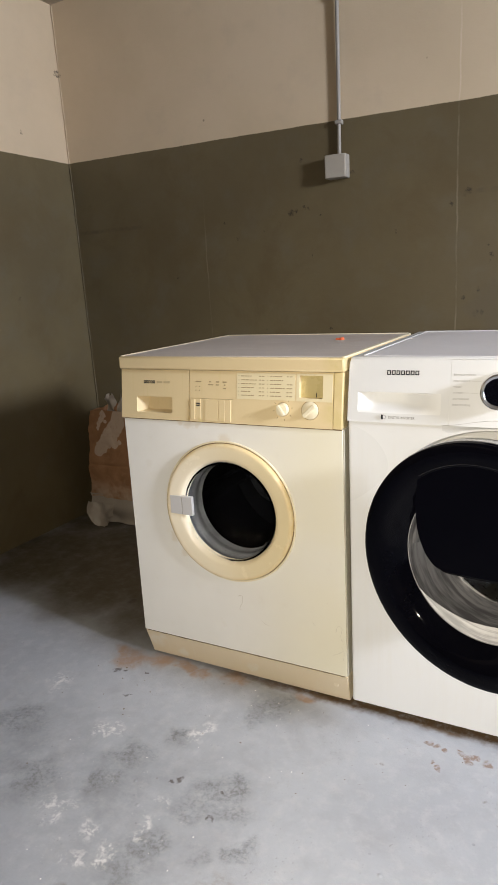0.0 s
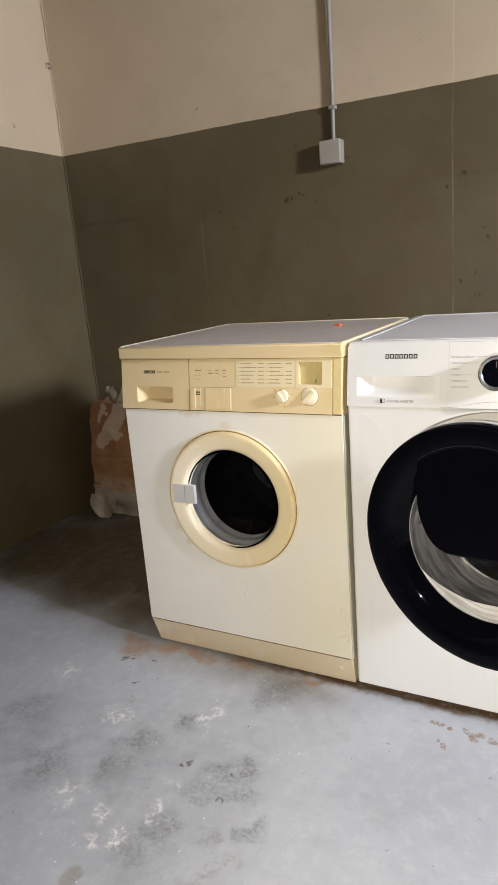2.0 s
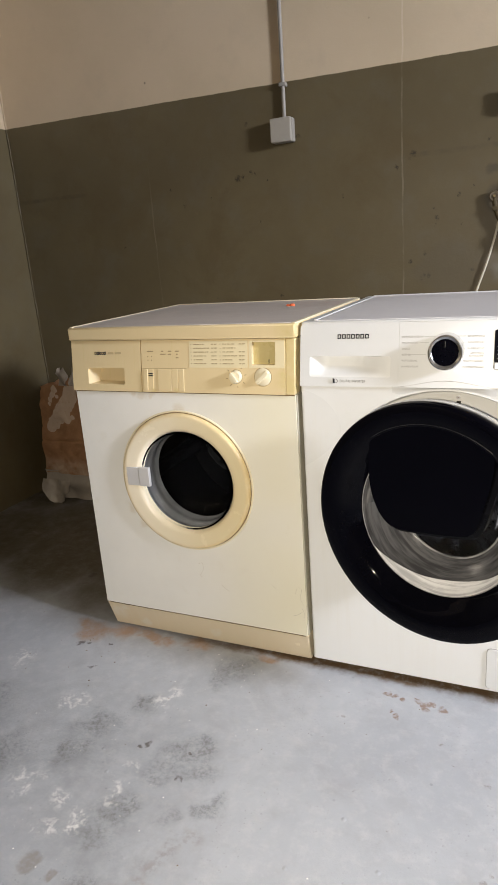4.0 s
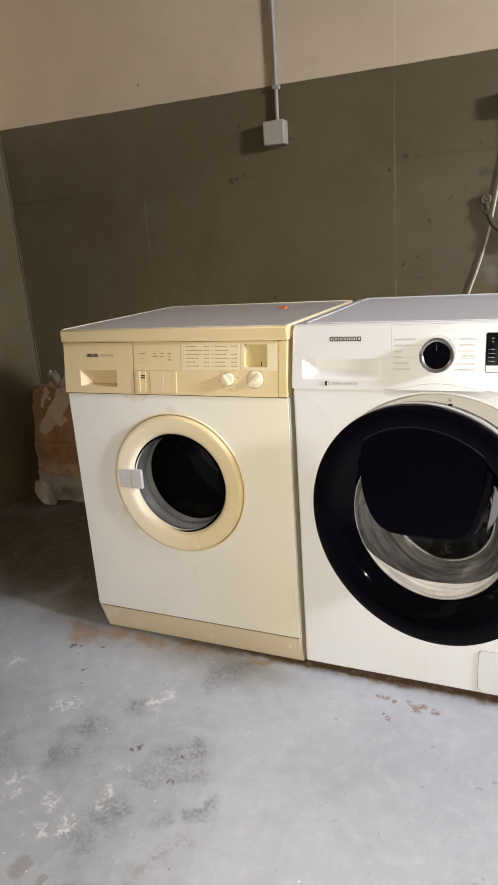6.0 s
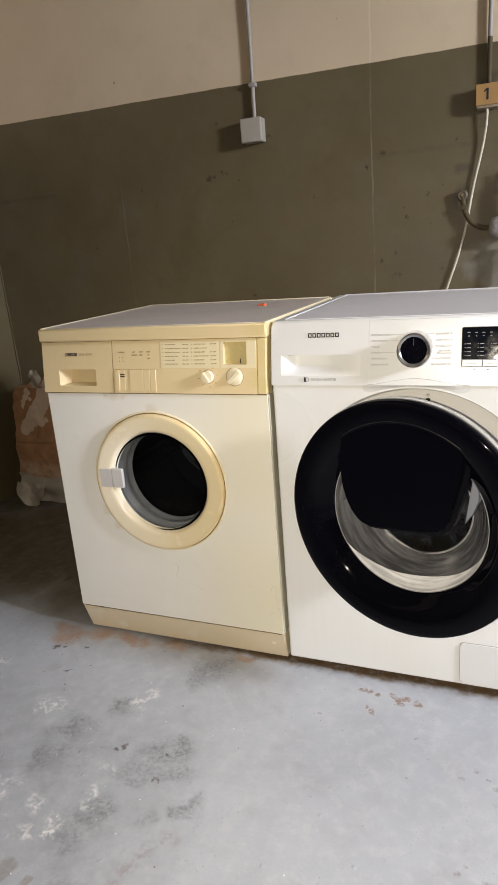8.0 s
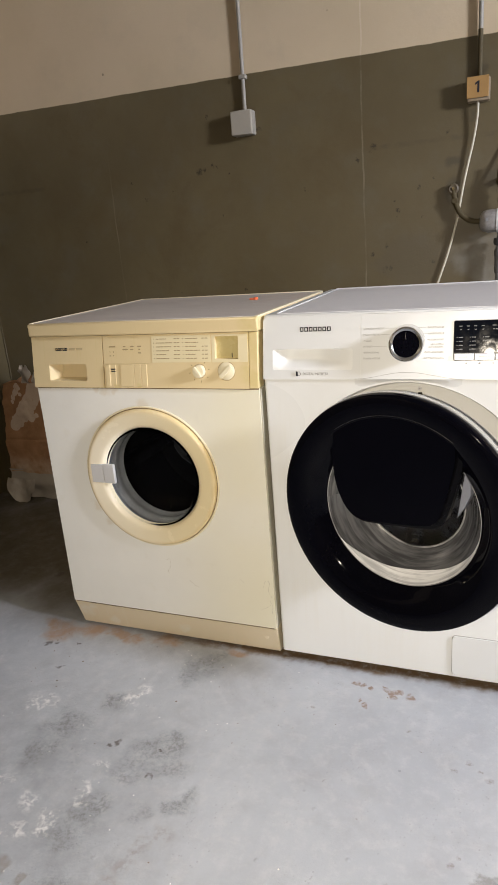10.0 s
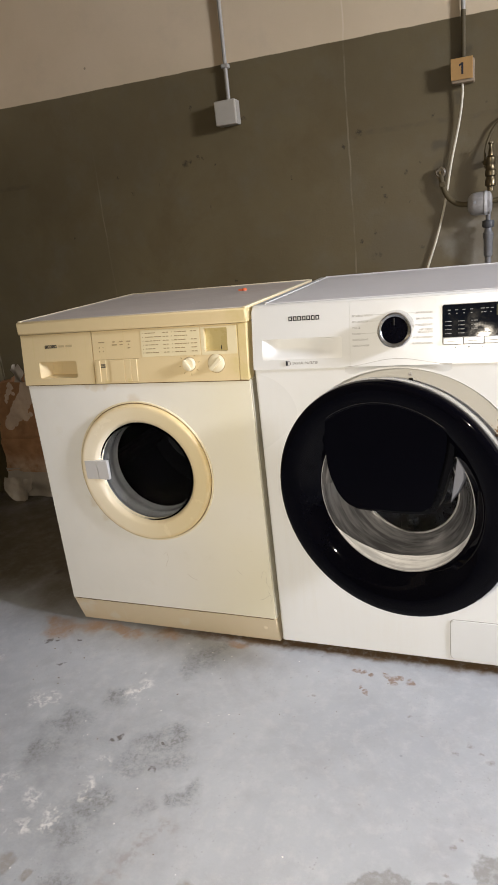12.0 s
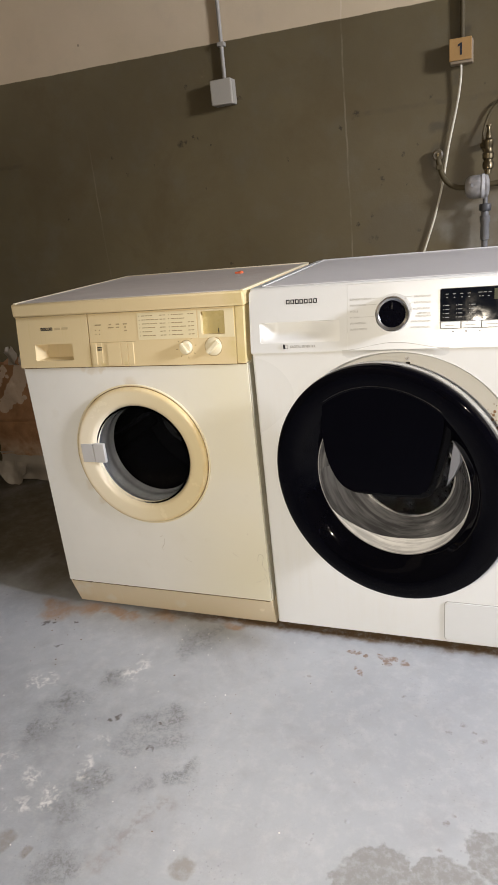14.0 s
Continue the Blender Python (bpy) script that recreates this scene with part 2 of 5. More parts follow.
    # grime along the newer machine's foot, carried on as painted contact shade under the old one
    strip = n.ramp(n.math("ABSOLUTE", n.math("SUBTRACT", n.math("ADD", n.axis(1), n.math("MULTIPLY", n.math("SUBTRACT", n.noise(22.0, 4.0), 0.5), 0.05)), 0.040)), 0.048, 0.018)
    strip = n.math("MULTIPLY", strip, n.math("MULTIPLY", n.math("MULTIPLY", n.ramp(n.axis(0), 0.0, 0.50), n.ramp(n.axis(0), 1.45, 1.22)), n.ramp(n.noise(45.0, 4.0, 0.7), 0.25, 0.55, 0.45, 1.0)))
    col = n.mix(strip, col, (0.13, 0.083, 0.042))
    # brown dirt tone painted over the corner, deepening the old machine's cast shadow there
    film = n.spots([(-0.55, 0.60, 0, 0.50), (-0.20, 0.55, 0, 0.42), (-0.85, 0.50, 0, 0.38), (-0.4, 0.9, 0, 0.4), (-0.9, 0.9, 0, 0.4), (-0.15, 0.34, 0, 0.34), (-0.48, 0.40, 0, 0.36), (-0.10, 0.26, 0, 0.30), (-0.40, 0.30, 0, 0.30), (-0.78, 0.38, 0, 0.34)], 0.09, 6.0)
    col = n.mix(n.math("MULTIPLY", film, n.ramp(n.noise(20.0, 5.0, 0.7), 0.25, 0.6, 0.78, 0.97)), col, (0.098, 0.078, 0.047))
    # paint worn down to the grey screed, with flaked edges
    grey = n.spots([(0.933, -0.567, 0, 0.042), (0.909, -0.594, 0, 0.036), (0.964, -0.553, 0, 0.034), (1.024, -0.552, 0, 0.030), (1.06, -0.545, 0, 0.034), (1.108, -0.486, 0, 0.034), (1.117, -0.515, 0, 0.036), (1.00, -0.61, 0, 0.060), (1.08, -0.585, 0, 0.055), (0.95, -0.64, 0, 0.06)], 0.022, 42.0, None, 0.78)
    old = n.spots([(0.638, -0.645, 0, 0.024), (0.304, -0.683, 0, 0.026), (0.356, -0.691, 0, 0.014)], 0.014, 40.0, None, 0.6)
    col = n.mix(n.math("MULTIPLY", grey, n.ramp(n.noise(70.0, 4.0, 0.7), 0.3, 0.6, 0.35, 0.8)), col, (0.225, 0.222, 0.215))
    col = n.mix(n.math("MULTIPLY", old, n.ramp(n.noise(60.0, 4.0), 0.3, 0.6, 0.25, 0.6)), col, (0.215, 0.19, 0.15))
    crumbs = n.spots([(-0.035, -0.091, 0, 0.013), (-0.012, -0.084, 0, 0.009), (0.049, -0.070, 0, 0.008), (0.062, -0.175, 0, 0.011), (0.070, -0.166, 0, 0.006), (0.351, -0.361, 0, 0.011), (0.336, -0.374, 0, 0.008), (0.453, -0.363, 0, 0.006), (0.465, -0.425, 0, 0.008), (-0.25, 0.25, 0, 0.018), (-1.0, 0.55, 0, 0.05)], 0.016, 60.0)
    spots = n.spots([(0.726, -0.146, 0, 0.008), (0.715, -0.152, 0, 0.005), (0.94, -0.167, 0, 0.007), (0.97, -0.218, 0, 0.005), (1.038, -0.248, 0, 0.007), (1.064, -0.222, 0, 0.009), (1.101, -0.257, 0, 0.010), (1.085, -0.240, 0, 0.006), (1.044, -0.457, 0, 0.008), (1.037, -0.507, 0, 0.006),
                     (1.056, -0.438, 0, 0.004), (0.921, -0.535, 0, 0.004), (0.991, -0.538, 0, 0.004), (0.66, -0.10, 0, 0.005), (0.70, -0.22, 0, 0.004), (0.80, -0.34, 0, 0.004), (0.88, -0.41, 0, 0.004)], 0.010, 90.0, None, 0.2)
    col = n.mix(n.math("MULTIPLY", spots, n.ramp(n.noise(120.0, 3.0), 0.35, 0.60, 0.15, 0.65)), col, (0.21, 0.185, 0.165))
    specks = n.math("MULTIPLY", n.ramp(n.cells(24.0), 0.09, 0.05), n.ramp(n.noise(5.0, 2.0), 0.50, 0.64))
    pits = n.math("MULTIPLY", n.ramp(n.cells(95.0), 0.22, 0.08), n.ramp(n.noise(9.0, 3.0), 0.48, 0.62))
    col = n.mix(n.math("MULTIPLY", pits, 0.24), col, (0.24, 0.24, 0.245))
    col = n.mix(n.math("MAXIMUM", n.math("MULTIPLY", crumbs, 0.8), n.math("MULTIPLY", specks, 0.35)), col, (0.08, 0.066, 0.055))
    lumps = n.math("MULTIPLY", n.ramp(n.cells(26.0), 0.16, 0.04), n.ramp(n.noise(6.0, 2.0), 0.50, 0.60))
    n.bump(n.math("ADD", n.math("MULTIPLY", lumps, 0.9), n.math("ADD", n.math("MULTIPLY", mid, 1.0), n.math("ADD", n.math("MULTIPLY", fine, 0.5), n.math("ADD", n.math("MULTIPLY", pits, -0.5), n.math("MULTIPLY", worn, -1.2))))), 0.45, 0.003)
    rough = n.ramp(mid, 0.3, 0.7, 0.36, 0.55)
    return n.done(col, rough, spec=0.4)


def enamel(name, colour, rough=0.3):
    """Stove enamel or moulded plastic, faintly soiled."""
    n = Nodes(name)
    big, soil = n.noise(2.5, 1.0, 0.4), n.noise(7.0, 1.5, 0.4)
    col = n.mix(n.ramp(big, 0.25, 0.75), tuple(c * 0.965 for c in colour), colour)
    col = n.mix(n.ramp(soil, 0.45, 0.85, 0, 0.06), col, (colour[0] * 0.86, colour[1] * 0.80, colour[2] * 0.66))
    return n.done(col, n.ramp(big, 0.2, 0.8, rough * 0.97, rough * 1.03), spec=0.45)


def stained(name, colour, stains, tint, amount, rough=0.36):
    """Aged plastic with stains at places of their own."""
    n = Nodes(name)
    big, soil = n.noise(2.5, 1.0, 0.4), n.noise(40.0, 4.0)
    col = n.mix(n.ramp(big, 0.25, 0.75), tuple(c * 0.965 for c in colour), colour)
    col = n.mix(n.math("MULTIPLY", n.spots(stains, 0.02, 22.0), n.ramp(soil, 0.3, 0.65, amount * 0.4, amount)), col, tint)
    runs = n.noise(1.0, 4.0, 0.7, n.vec("MULTIPLY", n.pos, (120.0, 20.0, 7.0)))
    col = n.mix(n.ramp(runs, 0.55, 0.75, 0.0, 0.22), col, tint)
    return n.done(col, n.ramp(soil, 0.3, 0.7, rough * 0.9, rough * 1.1), spec=0.45)


def old_front():
    n = Nodes("old_enamel")
    big, mid = n.noise(3.0, 4.0), n.noise(22.0, 4.0)
    col = n.mix(n.ramp(big, 0.3, 0.7), (0.785, 0.772, 0.724), (0.835, 0.822, 0.773))
    # right half tinted yellow for the warm light where the ajar door blocks daylight
    col = n.mix(n.math("MULTIPLY", n.ramp(n.axis(0), 0.25, 0.60), n.ramp(n.noise(2.0, 2.0), 0.3, 0.6, 0.35, 0.9)), col, (0.775, 0.728, 0.55))
    col = n.mix(n.ramp(mid, 0.58, 0.8, 0, 0.2), col, (0.66, 0.61, 0.48))
    halo = n.spots([(0.20, 0, 0.692, 0.02), (0.225, 0, 0.693, 0.016), (0.175, 0, 0.693, 0.014), (0.13, 0, 0.38, 0.02), (0.16, 0, 0.34, 0.02), (0.30, 0, 0.655, 0.02)], 0.015, 40.0)
    col = n.mix(n.math("MULTIPLY", halo, 0.3), col, (0.60, 0.47, 0.28))
    return n.done(col, n.ramp(mid, 0.3, 0.7, 0.28, 0.4), spec=0.45)


def ring_plastic():
    """Beige plastic, yellowed along the outer rim; its right side is tinted for the warmer light."""
    n = Nodes("door_ring_plastic")
    big, mid = n.noise(3.0, 4.0), n.noise(22.0, 4.0)
    r = n.vec("LENGTH", n.vec("MULTIPLY", n.vec("SUBTRACT", n.pos, (0.2975, 0, 0.4685)), (1, 0, 1)))
    warm_side = n.math("MULTIPLY_ADD", n.math("SUBTRACT", big, 0.5), 0.8, n.ramp(n.axis(0), 0.14, 0.47))
    col = n.mix(warm_side, (0.80, 0.715, 0.545), (0.76, 0.64, 0.385))
    col = n.mix(n.math("MULTIPLY", n.ramp(r, 0.163, 0.1765), n.ramp(mid, 0.3, 0.7, 0.25, 0.8)), col, (0.68, 0.50, 0.22))
    return n.done(col, n.ramp(mid, 0.3, 0.7, 0.22, 0.28), spec=0.5)


def glass_material(name, colour=(0.95, 0.97, 0.97), rough=0.02, spec=0.5, ior=1.45):
    n = Nodes(name)
    n.b.inputs["Transmission Weight"].default_value = 1.0
    n.b.inputs["IOR"].default_value = ior
    n.b.inputs["Specular IOR Level"].default_value = spec
    smear = n.ramp(n.noise(30.0, 4.0), 0.5, 0.8, rough, rough + 0.03)
    n.bump(n.noise(45.0, 2.0), 0.05, 0.001)
    return n.done(colour, smear)


def streaked(name, pale, dark, rough=0.16, metal=0.0, fine=230.0, patchy=0.35):
    """Glossy surface with fine rings round its own axis, standing for reflections in glass."""
    n = Nodes(name)
    own = n.t.nodes.new("ShaderNodeTexCoord").outputs["Object"]
    sep = n.t.nodes.new("ShaderNodeSeparateXYZ")
    n.t.links.new(own, sep.inputs[0])
    x, y, z = sep.outputs
    r = n.vec("LENGTH", n.vec("MULTIPLY", own, (1, 0, 1)))
    turn = n.math("ARCTAN2", z, x)
    at = n.t.nodes.new("ShaderNodeCombineXYZ")
    n.put(at.inputs[0], n.math("MULTIPLY", r, fine))
    n.put(at.inputs[1], n.math("MULTIPLY", turn, 1.3))
    n.put(at.inputs[2], n.math("MULTIPLY", y, fine))
    streak = n.noise(1.0, 3.0, 0.6, at.outputs[0])
    patch = n.noise(24.0, 3.0)
    col = n.mix(n.ramp(n.math("MULTIPLY_ADD", patch, patchy, streak), 0.35 + 0.5 * patchy, 0.65 + 0.5 * patchy), dark, pale)
    n.bump(streak, 0.12, 0.001)
    return n.done(col, n.ramp(patch, 0.3, 0.7, rough * 0.85, rough * 1.3), metal)


def dusty_lid():
    """Dull grey-white lid plate, wiped in streaks, with pale dust and crumbs."""
    n = Nodes("grey_lid_top")
    big, mid = n.noise(3.0, 4.0), n.noise(22.0, 4.0)
    col = n.mix(n.ramp(big, 0.3, 0.7), (0.52, 0.47, 0.425), (0.58, 0.525, 0.475))
    wipe = n.noise(1.0, 4.0, 0.65, n.vec("MULTIPLY", n.pos, (9.0, 46.0, 1.0)))
    col = n.mix(n.ramp(wipe, 0.52, 0.75, 0.0, 0.30), col, (0.70, 0.65, 0.60))
    dust = n.math("MULTIPLY", n.ramp(n.cells(60.0), 0.16, 0.08), n.spots([(0.42, 0.20, 0.853, 0.10), (0.47, 0.30, 0.853, 0.07), (0.52, 0.24, 0.853, 0.08)], 0.03, 12.0))
    col = n.mix(n.math("MULTIPLY", dust, 0.8), col, (0.80, 0.77, 0.72))
    rubbed = n.math("MULTIPLY", n.spots([(0.54, 0.40, 0.853, 0.12), (0.50, 0.48, 0.853, 0.10)], 0.04, 9.0), n.ramp(mid, 0.4, 0.65))
    col = n.mix(n.math("MULTIPLY", rubbed, 0.3), col, (0.50, 0.36, 0.27))
    return n.done(col, n.ramp(wipe, 0.3, 0.7, 0.42, 0.56), spec=0.5)


def smudged_panel():
    """Glossy black display pane with dust and finger smears."""
    n = Nodes("black_window_panel")
    smear = n.noise(38.0, 5.0, 0.65, warp=0.6)
    dust = n.ramp(n.noise(150.0, 3.0, 0.7), 0.50, 0.72)
    col = n.mix(n.math("MULTIPLY", n.ramp(smear, 0.45, 0.72), n.math("MULTIPLY_ADD", dust, 0.6, 0.4)), (0.004, 0.005, 0.008), (0.026, 0.025, 0.022))
    return n.done(col, n.ramp(smear, 0.42, 0.65, 0.028, 0.065), spec=0.15)


def used_front():
    """White stove enamel with faint yellow runs and rubbed marks low down."""
    n = Nodes("white_front_enamel")
    big = n.noise(2.5, 1.0, 0.4)
    col = n.mix(n.ramp(big, 0.25, 0.75), (0.728, 0.733, 0.72), (0.757, 0.762, 0.75))
    runs = n.noise(1.0, 4.0, 0.7, n.vec("MULTIPLY", n.pos, (70.0, 10.0, 4.0)))
    low = n.spots([(0.65, 0.0, 0.40, 0.24), (0.70, 0.0, 0.20, 0.22), (0.66, 0.0, 0.60, 0.14), (0.90, 0.0, 0.10, 0.22)], 0.02, 3.0, None, 0.05)
    col = n.mix(n.math("MULTIPLY", low, n.ramp(runs, 0.42, 0.72, 0.04, 0.13)), col, (0.62, 0.57, 0.45))
    return n.done(col, n.ramp(big, 0.2, 0.8, 0.27, 0.30), spec=0.45)


def paper_material():
    n = Nodes("brown_paper")
    fibre, mid = n.noise(60.0, 4.0), n.noise(10.0, 4.0)
    col = n.mix(n.ramp(mid, 0.3, 0.7), (0.27, 0.135, 0.06), (0.36, 0.19, 0.09))
    col = n.mix(n.ramp(fibre, 0.5, 0.8, 0, 0.3), col, (0.42, 0.25, 0.13))
    torn = n.spots([(-0.825, 0.80, 0.337, 0.030), (-0.805, 0.80, 0.358, 0.036), (-0.782, 0.80, 0.382, 0.040), (-0.757, 0.80, 0.410, 0.043), (-0.732, 0.80, 0.440, 0.043), (-0.712, 0.80, 0.470, 0.042), (-0.705, 0.80, 0.500, 0.040), (-0.735, 0.80, 0.372, 0.022), (-0.712, 0.80, 0.380, 0.014),
                    (-0.822, 0.80, 0.437, 0.011), (-0.814, 0.80, 0.455, 0.014), (-0.803, 0.80, 0.476, 0.017), (-0.792, 0.80, 0.500, 0.018), (-0.780, 0.80, 0.470, 0.010)], 0.012, 34.0, (1, 0.05, 1), 0.6)
    torn = n.ramp(torn, 0.12, 0.32)
    soiled = n.math("MULTIPLY", n.ramp(n.axis(2), 0.225, 0.135), n.ramp(mid, 0.35, 0.6))
    col = n.mix(n.math("MULTIPLY", soiled, 0.7), col, (0.50, 0.40, 0.30))
    col = n.mix(n.math("MULTIPLY", torn, n.ramp(fibre, 0.2, 0.5, 0.6, 1.0)), col, (0.52, 0.40, 0.30))
    n.bump(n.noise(14.0, 4.0, 0.6, warp=0.4), 0.6, 0.006)
    return n.done(col, 0.8)


WALL, FLOOR = wall_material(), floor_material()
# tone of the added, unseen walls, set by how much light they bounce
UNSEEN_WALL = plain("unseen_wall", (0.38, 0.33, 0.26), 0.9, vary=0.25, scale=10, grain=0.3)
CEIL = plain("ceiling_concrete", (0.46, 0.405, 0.325), 0.9, vary=0.2, scale=12, grain=0.3)
OLD, NEW = old_front(), enamel("white_enamel", (0.688, 0.695, 0.688), 0.28)
NEW_FRONT = used_front()
SIDE_DIMMED = plain("dimmed_enamel", (0.56, 0.52, 0.41), 0.5, vary=0.3, scale=20)
SCRATCH = plain("scratch_brown", (0.56, 0.50, 0.385), 0.6, vary=0.3, scale=200)
GRIP_WHITE = enamel("grip_white", (0.76, 0.762, 0.745), 0.55)
RING = ring_plastic()
# yellow stain spots; those at the right end also deepen the newer machine's shade
YELLOWED = stained("yellowed_plastic", (0.73, 0.590, 0.342), [(0.572, 0.0, 0.79, 0.035), (0.570, 0.0, 0.73, 0.03), (0.590, 0.0, 0.80, 0.05), (0.592, 0.0, 0.76, 0.04), (0.590, 0.0, 0.72, 0.035), (0.598, 0.0, 0.84, 0.05), (0.20, 0.0, 0.698, 0.012), (0.24, 0.0, 0.697, 0.012), (0.30, 0.0, 0.697, 0.010), (0.44, 0.0, 0.697, 0.010)], (0.60, 0.49, 0.19), 0.55)
KICK = stained("plinth_plastic", (0.745, 0.638, 0.455), [(0.03, 0.01, 0.055, 0.03), (0.05, 0.01, 0.075, 0.02), (0.12, 0.01, 0.03, 0.02), (0.33, 0.01, 0.04, 0.02)], (0.76, 0.71, 0.60), 0.7)
YELLOW_PALE = enamel("pale_yellowed_plastic", (0.77, 0.675, 0.44), 0.36)
CREAM_PLASTIC = enamel("cream_plastic", (0.78, 0.70, 0.50), 0.35)
GREY_TOP = dusty_lid()
WHITE_TOP = plain("white_lid_top", (0.76, 0.745, 0.745), 0.38, vary=0.05, scale=18, uneven=0.03)
WHITE_PLASTIC = enamel("white_plastic", (0.80, 0.79, 0.76), 0.35)
RECESS = enamel("recess_plastic", (0.74, 0.725, 0.67), 0.4)
BLACK_GLOSS = plain("black_gloss", (0.002, 0.002, 0.004), 0.05, vary=0.2, spec=0.09)
BLACK_PANEL = smudged_panel()
PANEL_INK = plain("panel_ink", (0.24, 0.24, 0.235), 0.6)
BLACK_EDGE = plain("smoked_edge", (0.004, 0.004, 0.005), 0.10, vary=0.2, spec=0.14)
SEAM_BROWN = plain("seam_brown", (0.20, 0.13, 0.06), 0.8, vary=0.3)
DARK_GAP = plain("dark_gap", (0.03, 0.024, 0.016), 0.9)
# near black in place of steel, standing for the drum's unlit inside
DRUM_SHADE = plain("drum_shade", (0.0015, 0.0015, 0.0018), 0.6, spec=0.05)
DRUM_EDGE = plain("drum_edge", (0.018, 0.019, 0.02), 0.3)
RUBBER = plain("grey_rubber", (0.19, 0.195, 0.212), 0.055, vary=0.5, scale=45, grain=0.3)
RUBBER_DARK = plain("dark_rubber", (0.05, 0.05, 0.052), 0.5)
CHROME = plain("chrome", (0.80, 0.80, 0.79), 0.20, 1.0, vary=0.08)
BRASS_CHROME = plain("tarnished_chrome", (0.17, 0.135, 0.08), 0.36, 1.0, vary=0.3, scale=60)
LATCH_GREY = plain("latch_grey", (0.56, 0.55, 0.545), 0.35, vary=0.06)
PVC = plain("grey_pvc", (0.31, 0.285, 0.24), 0.55, vary=0.1)
PVC_LIGHT = plain("light_pvc", (0.37, 0.335, 0.275), 0.5, vary=0.08)
PIPE_OLIVE = plain("painted_pipe", (0.088, 0.068, 0.034), 0.65, vary=0.3, grain=0.1, spec=0.2)
PIPE_GREY = plain("grey_pipe", (0.155, 0.152, 0.15), 0.45, vary=0.35, scale=50)
CLAMP = plain("clamp_grey", (0.115, 0.088, 0.05), 0.5, vary=0.3)
METER = plain("meter_grey", (0.38, 0.36, 0.34), 0.4, vary=0.62, scale=90, grain=0.15)
SIGN_YELLOW = plain("sign_ochre", (0.40, 0.225, 0.072), 0.55, vary=0.15, scale=60)
CABLE = plain("cable_white", (0.60, 0.55, 0.43), 0.5, vary=0.06)
INK, INK_SOFT = plain("ink", (0.03, 0.03, 0.035), 0.8, spec=0.15), plain("ink_grey", (0.27, 0.265, 0.26), 0.9, spec=0.1)
INK_BROWN = plain("ink_brown", (0.40, 0.30, 0.16), 0.6)
INK_PRINT = plain("ink_print", (0.39, 0.385, 0.38), 0.9, spec=0.1)
INK_FADED = plain("ink_faded", (0.56, 0.44, 0.25), 0.6)
LIGHT_INK = plain("light_ink", (0.45, 0.45, 0.43), 0.6)
PROGRAMME_PANE = plain("programme_pane", (0.60, 0.50, 0.235), 0.3, vary=0.1, scale=40)
LCD = plain("lcd_green", (0.085, 0.085, 0.055), 0.6, spec=0.1)
ORANGE = plain("orange_plastic", (0.75, 0.16, 0.06), 0.45)
GLASS = glass_material("porthole_glass", rough=0.0, ior=1.14)
GLASS_NEW = glass_material("door_bowl_glass", (0.93, 0.94, 0.95), 0.03, 0.5)
STEEL = plain("drum_steel", (0.10, 0.10, 0.105), 0.3, 1.0)
RUBBER_NEW = plain("gasket_rubber", (0.10, 0.10, 0.102), 0.45, vary=0.15)
GLARE_WHITE = streaked("glare_white", (0.92, 0.925, 0.93), (0.58, 0.585, 0.60), 0.14, 0.0, 150.0)
BEAD_GREY = streaked("bead_grey", (0.42, 0.42, 0.42), (0.20, 0.20, 0.20))
HATCH_BLACK = plain("hatch_black", (0.002, 0.002, 0.004), 0.03, vary=0.2, spec=0.06)
SEAM_GREY = plain("hatch_seam", (0.012, 0.012, 0.014), 0.3, vary=0.3)
BOWL_GREY = streaked("bowl_grey", (0.155, 0.155, 0.16), (0.060, 0.060, 0.064), 0.20, 0.15, 90.0, 0.08)
HINGE_PALE = plain("hinge_pale", (0.22, 0.23, 0.27), 0.35)
GROOVE = plain("groove_grey", (0.40, 0.39, 0.37), 0.6)
PAPER = paper_material()
FILM = plain("plastic_film", (0.40, 0.35, 0.29), 0.45, vary=0.15, scale=60, grain=0.2)
RESIDUE = plain("glue_residue", (0.42, 0.26, 0.15), 0.8, vary=0.5, scale=160)


# ---- mesh helpers ----
def part(name, bm, material, parent=None, label="", smooth=True):
    me = bpy.data.meshes.new(name)
    bmesh.ops.recalc_face_normals(bm, faces=bm.faces)
    bm.edges.index_update()
    crisp = [e.index for e in bm.edges if not e.smooth]
    bm.to_mesh(me)
    bm.free()
    for f in me.polygons:
        f.use_smooth = smooth
    me.materials.append(material)
    ob = new(name, me)
    if smooth:
        me.set_sharp_from_angle(angle=radians(35))
        for k in crisp:
            me.edges[k].use_edge_sharp = True
    if parent is not None:
        ob.parent = parent
    if label:
        tagged(ob, label)
    return ob


def thing(name, at, label, category, group="", kind=""):
    ob = new(name)
    ob.location = at
    ob.empty_display_size = 0.05
    return tagged(ob, label, category, group, kind)


def keep_flat(bm, axes=(0, 1, 2)):
    """Faces square to an axis keep flat shading beside their rounded edges."""
    for f in bm.faces:
        f.normal_update()
        if any(abs(f.normal[k]) > 0.9995 for k in axes):
            for e in f.edges:
                e.smooth = False


def rbox(x0, x1, y0, y1, z0, z1, r=0.0, seg=2, bm=None):
    bm = bm or bmesh.new()
    m = Matrix.Translation(((x0 + x1) / 2, (y0 + y1) / 2, (z0 + z1) / 2)) @ Matrix.Diagonal((x1 - x0, y1 - y0, z1 - z0, 1))
    v = bmesh.ops.create_cube(bm, size=1, matrix=m)["verts"]
    if r:
        e = list({e for a in v for e in a.link_edges})
        bmesh.ops.bevel(bm, geom=e, offset=r, segments=seg, affect="EDGES", profile=0.5)
        keep_flat(bm)
    return bm


